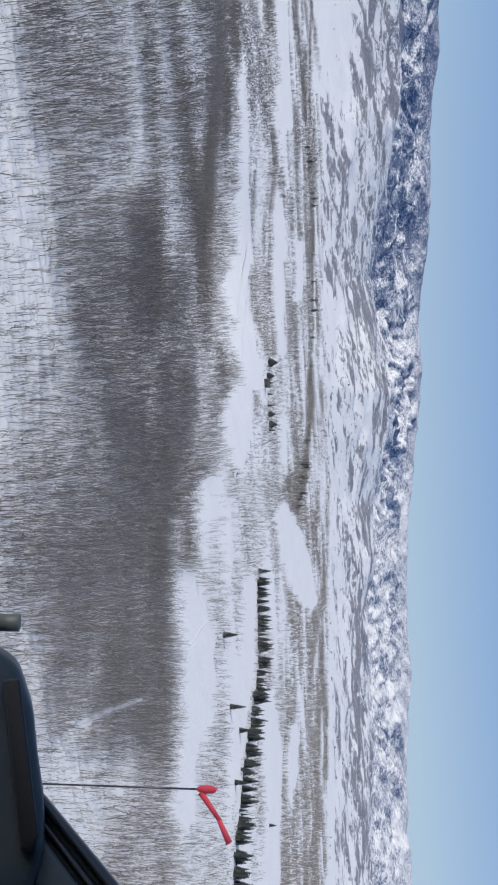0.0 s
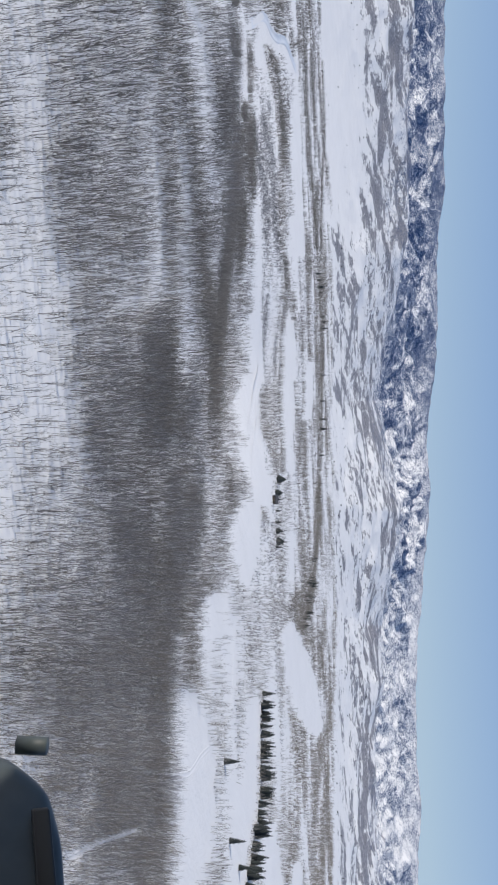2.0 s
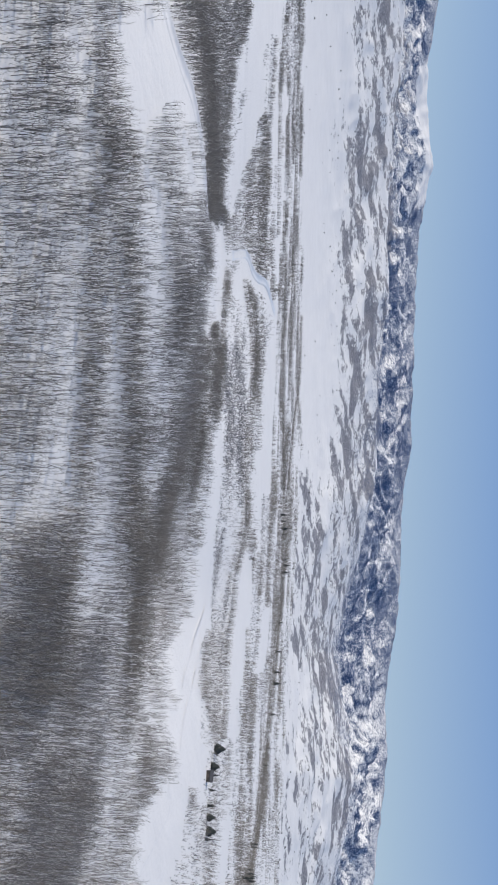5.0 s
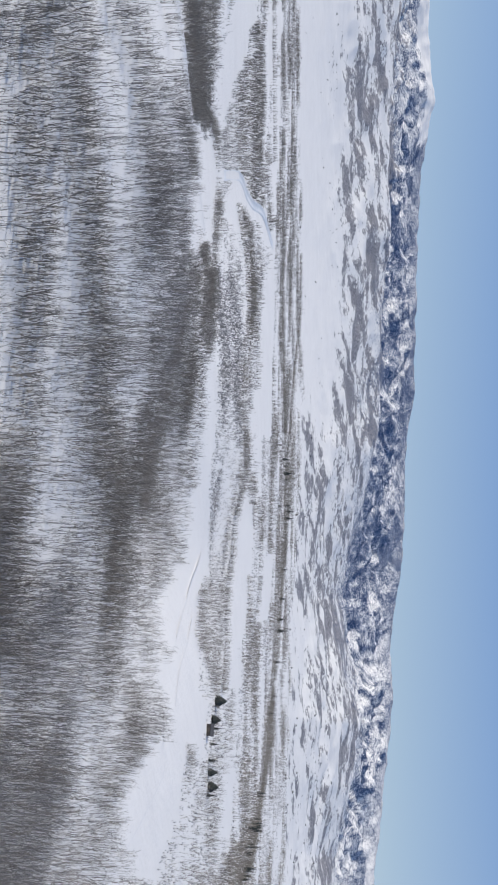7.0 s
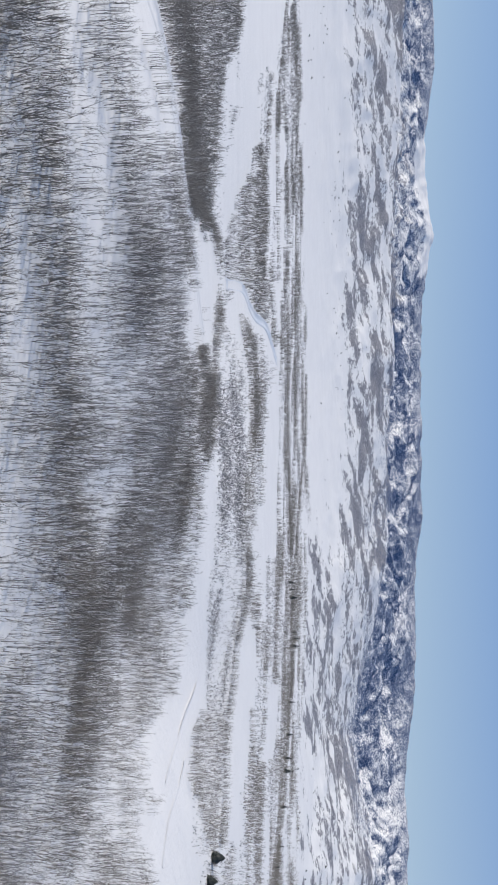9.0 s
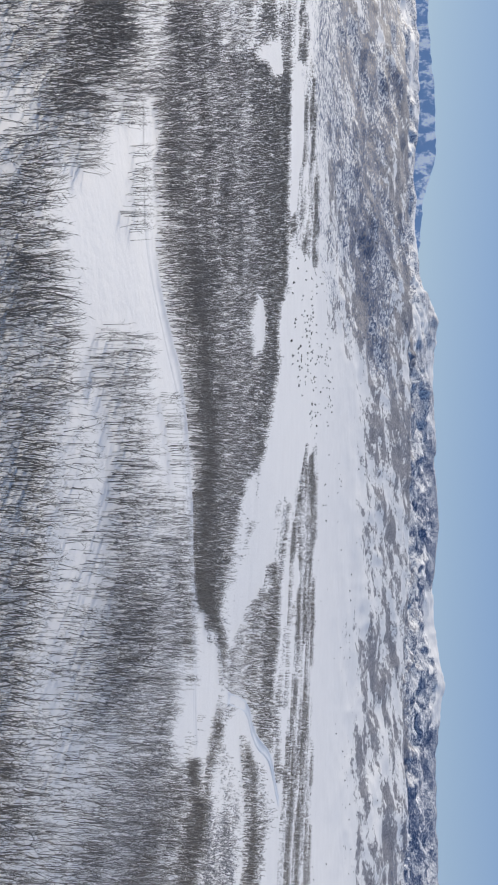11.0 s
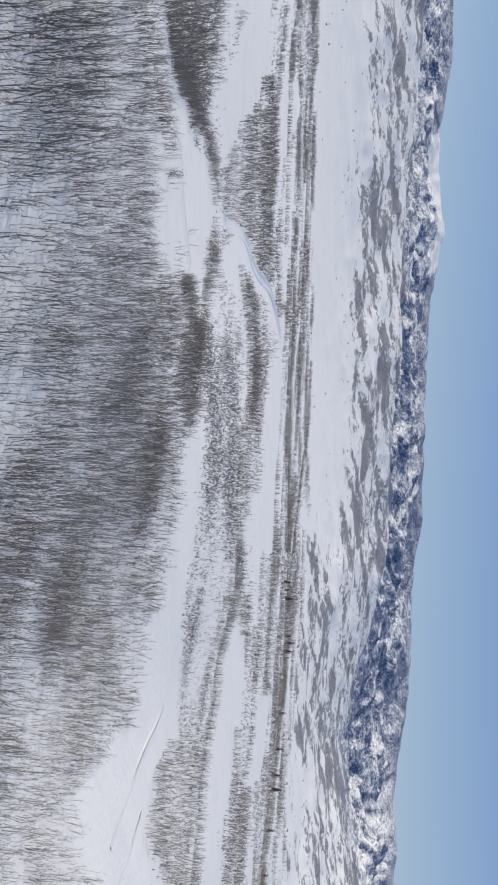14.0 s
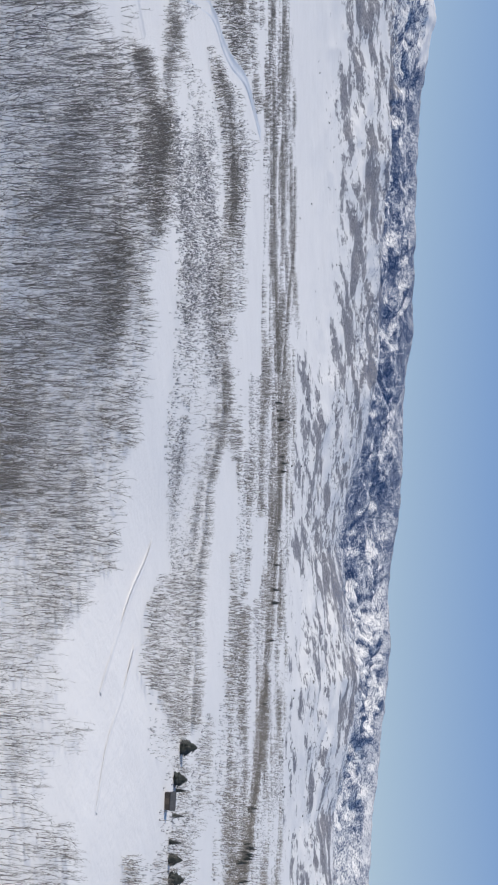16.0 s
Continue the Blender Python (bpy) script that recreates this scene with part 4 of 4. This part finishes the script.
slab("air_slot", [(-0.160, -0.190, -0.733), (-0.150, -0.196, -0.733), (-0.136, -0.268, -0.708), (-0.139, -0.280, -0.708), (-0.148, -0.280, -0.708)], 0.012, CABIN_BLACK, cabin, "", 0.002)
# unseen roof, rear wall, floor and side, added to keep daylight off the pillar
slab("roof_blocker", [(0.50, -0.7, -0.45), (0.50, 1.1, -0.45), (0.55, 1.1, 0.8), (0.55, -0.7, 0.8)], 0.03, CABIN_GREY, cabin, "", 0)
slab("rear_blocker", [(-0.9, -0.7, 0.8), (0.55, -0.7, 0.8), (0.55, 1.1, 0.8), (-0.9, 1.1, 0.8)], 0.03, CABIN_GREY, cabin, "", 0)
slab("floor_blocker", [(-0.9, -0.7, -0.6), (-0.9, 1.1, -0.6), (-0.9, 1.1, 0.8), (-0.9, -0.7, 0.8)], 0.03, CABIN_GREY, cabin, "", 0)
slab("side_blocker", [(-0.9, -0.72, -0.55), (0.5, -0.72, -0.25), (0.55, -0.72, 0.8), (-0.9, -0.72, 0.8)], 0.03, CABIN_GREY, cabin, "", 0)
# the slip string outside the windscreen
mast = tagged(new("slip_string"), "red yarn slip string on a thin dark wire mast", "slip string")
mast.matrix_basis = CABIN
rod("mast", (-0.40, -0.050, -1.6), (-0.100, -0.053, -1.6), 0.0017, STEEL, mast)
knot = bmesh.new()
bmesh.ops.create_uvsphere(knot, u_segments=12, v_segments=8, radius=0.010, matrix=Matrix.Translation((-0.087, -0.053, -1.6)) @ Matrix.Diagonal((1.9, 0.75, 0.75, 1)))
part("knot", knot, RED_YARN, mast, "thick red yarn knot")
rod("tail", (-0.098, -0.058, -1.6), (-0.062, -0.104, -1.6), 0.0055, RED_YARN, mast, "", 0.0038)
rod("tail", (-0.064, -0.102, -1.6), (-0.044, -0.140, -1.6), 0.0038, RED_YARN, mast, "", 0.006)


# ---- small dark shrubs on the bench and the far meadow ----
def shrub(rng):
    """A low round juniper 1 m high: ragged leaves of three corners about a mound."""
    verts, tris = [], []
    for k in range(26):
        turn, tilt = rng.uniform(0, 6.283), rng.uniform(0.05, 1.5)
        d = np.array([math.cos(turn) * math.cos(tilt), math.sin(turn) * math.cos(tilt), math.sin(tilt)])
        c = d * (0.55, 0.55, 0.8) * rng.uniform(0.75, 1.1)
        for _ in range(3):
            verts.append(c + rng.normal(size=3) * 0.24)
        tris.append((3 * k, 3 * k + 1, 3 * k + 2))
    v = np.array(verts)
    v[:, 2] = np.maximum(v[:, 2], -0.1)
    return v, np.array(tris)


def bench_shrubs():
    r = np.random.default_rng(23)
    a, d = np.radians(r.uniform(-8, 112, 6000)), r.uniform(1000, 2500, 6000)
    x, y = HUB[0] - np.sin(a) * d, HUB[1] + np.cos(a) * d
    keep = (d > along(FOOT, np.degrees(a)) + 20) & (fbm(x, y, 120, 3, 95) > 0.52) & (r.uniform(0, 1, 6000) < 0.2)
    mx, my = r.uniform(-1700, -900, 400), r.uniform(-330, -20, 400)
    meadow = inside(mx, my, CLEARINGS["far_meadow"]) & (fbm(mx, my, 60, 2, 97) > 0.42)
    x, y = np.r_[x[keep], mx[meadow]], np.r_[y[keep], my[meadow]]
    scatter("bench_shrubs", "small dark junipers dotted over open snow", np.c_[x, y, height(x, y)], [shrub(r) for _ in range(4)], (1.1, 2.5), NEEDLE, r)


bench_shrubs()

# ---- trails and ice ----
PACKED = plain("packed_snow", (0.76, 0.77, 0.79), (0.87, 0.87, 0.88), 0.4, 0.7)
ICE = plain("river_ice", (0.62, 0.68, 0.76), (0.86, 0.87, 0.89), 0.035, 0.35)


def smooth_line(corners, step):
    """Points along a curve through the corners."""
    pts = [Vector((*c, 0)) for c in corners]
    out = []
    for i in range(len(pts) - 1):
        p0, p1, p2, p3 = pts[max(i - 1, 0)], pts[i], pts[i + 1], pts[min(i + 2, len(pts) - 1)]
        n = max(2, int((p2 - p1).length / step))
        for k in range(n):
            t = k / n
            out.append(0.5 * ((2 * p1) + (p2 - p0) * t + (2 * p0 - 5 * p1 + 4 * p2 - p3) * t * t + (3 * p1 - p0 - 3 * p2 + p3) * t**3))
    return out + [pts[-1]]


def ribbon(name, corners, wide, mat, label, category, bank=0.12):
    """A trodden lane across the snow: a flat bed with a low bank on either side."""
    line, flank = smooth_line(corners, 3.0), 0.9 if wide > 1 else 4.5
    bm, rows = bmesh.new(), []
    for i, p in enumerate(line):
        d = (line[min(i + 1, len(line) - 1)] - line[max(i - 1, 0)]).normalized()
        side = Vector((-d.y, d.x, 0))
        z = float(height(np.array([p.x]), np.array([p.y]))[0]) + 0.10
        rows.append([bm.verts.new((p.x + side.x * o * wide, p.y + side.y * o * wide, z + up)) for o, up in ((-flank, -0.25), (-0.62, bank), (-0.45, 0), (0.45, 0), (0.62, bank), (flank, -0.25))])
    for a, b in zip(rows, rows[1:]):
        for k in range(5):
            bm.faces.new((a[k], a[k + 1], b[k + 1], b[k])).smooth = True
    bmesh.ops.recalc_face_normals(bm, faces=bm.faces)
    return tagged(part(name, bm, mat), label, category, kind="structure")


ribbon("trail", TRAIL, 1.1, PACKED, "packed snow trail through the bare wood", "trail")
ribbon("trail", [(-118, 285), (-125, 291), (-138, 317), (-153, 335), (-177, 369), (-200, 385), (-227, 375)], 1.6, PACKED, "packed snow trail across a meadow", "trail")
ribbon("road", TRACK, 5.0, PACKED, "snow-covered lane between bare trees", "road", 0.3)
ribbon("ski_track", [(-254, 349), (-282, 368), (-310, 384), (-318, 380)], 0.24, PACKED, "ski track across a snowy meadow", "trail", 0.02)
ribbon("ski_track", [(-472, 362), (-451, 381), (-413, 372), (-386, 369), (-371, 368)], 0.24, PACKED, "ski track across a snowy meadow", "trail", 0.02)
ribbon("ski_track", [(-345, 384), (-363, 381), (-381, 384), (-404, 387)], 0.24, PACKED, "ski track across a snowy meadow", "trail", 0.02)
ribbon("river", CHANNEL, 5.0, ICE, "frozen blue-grey river bend between snowy banks", "river", 0.4)
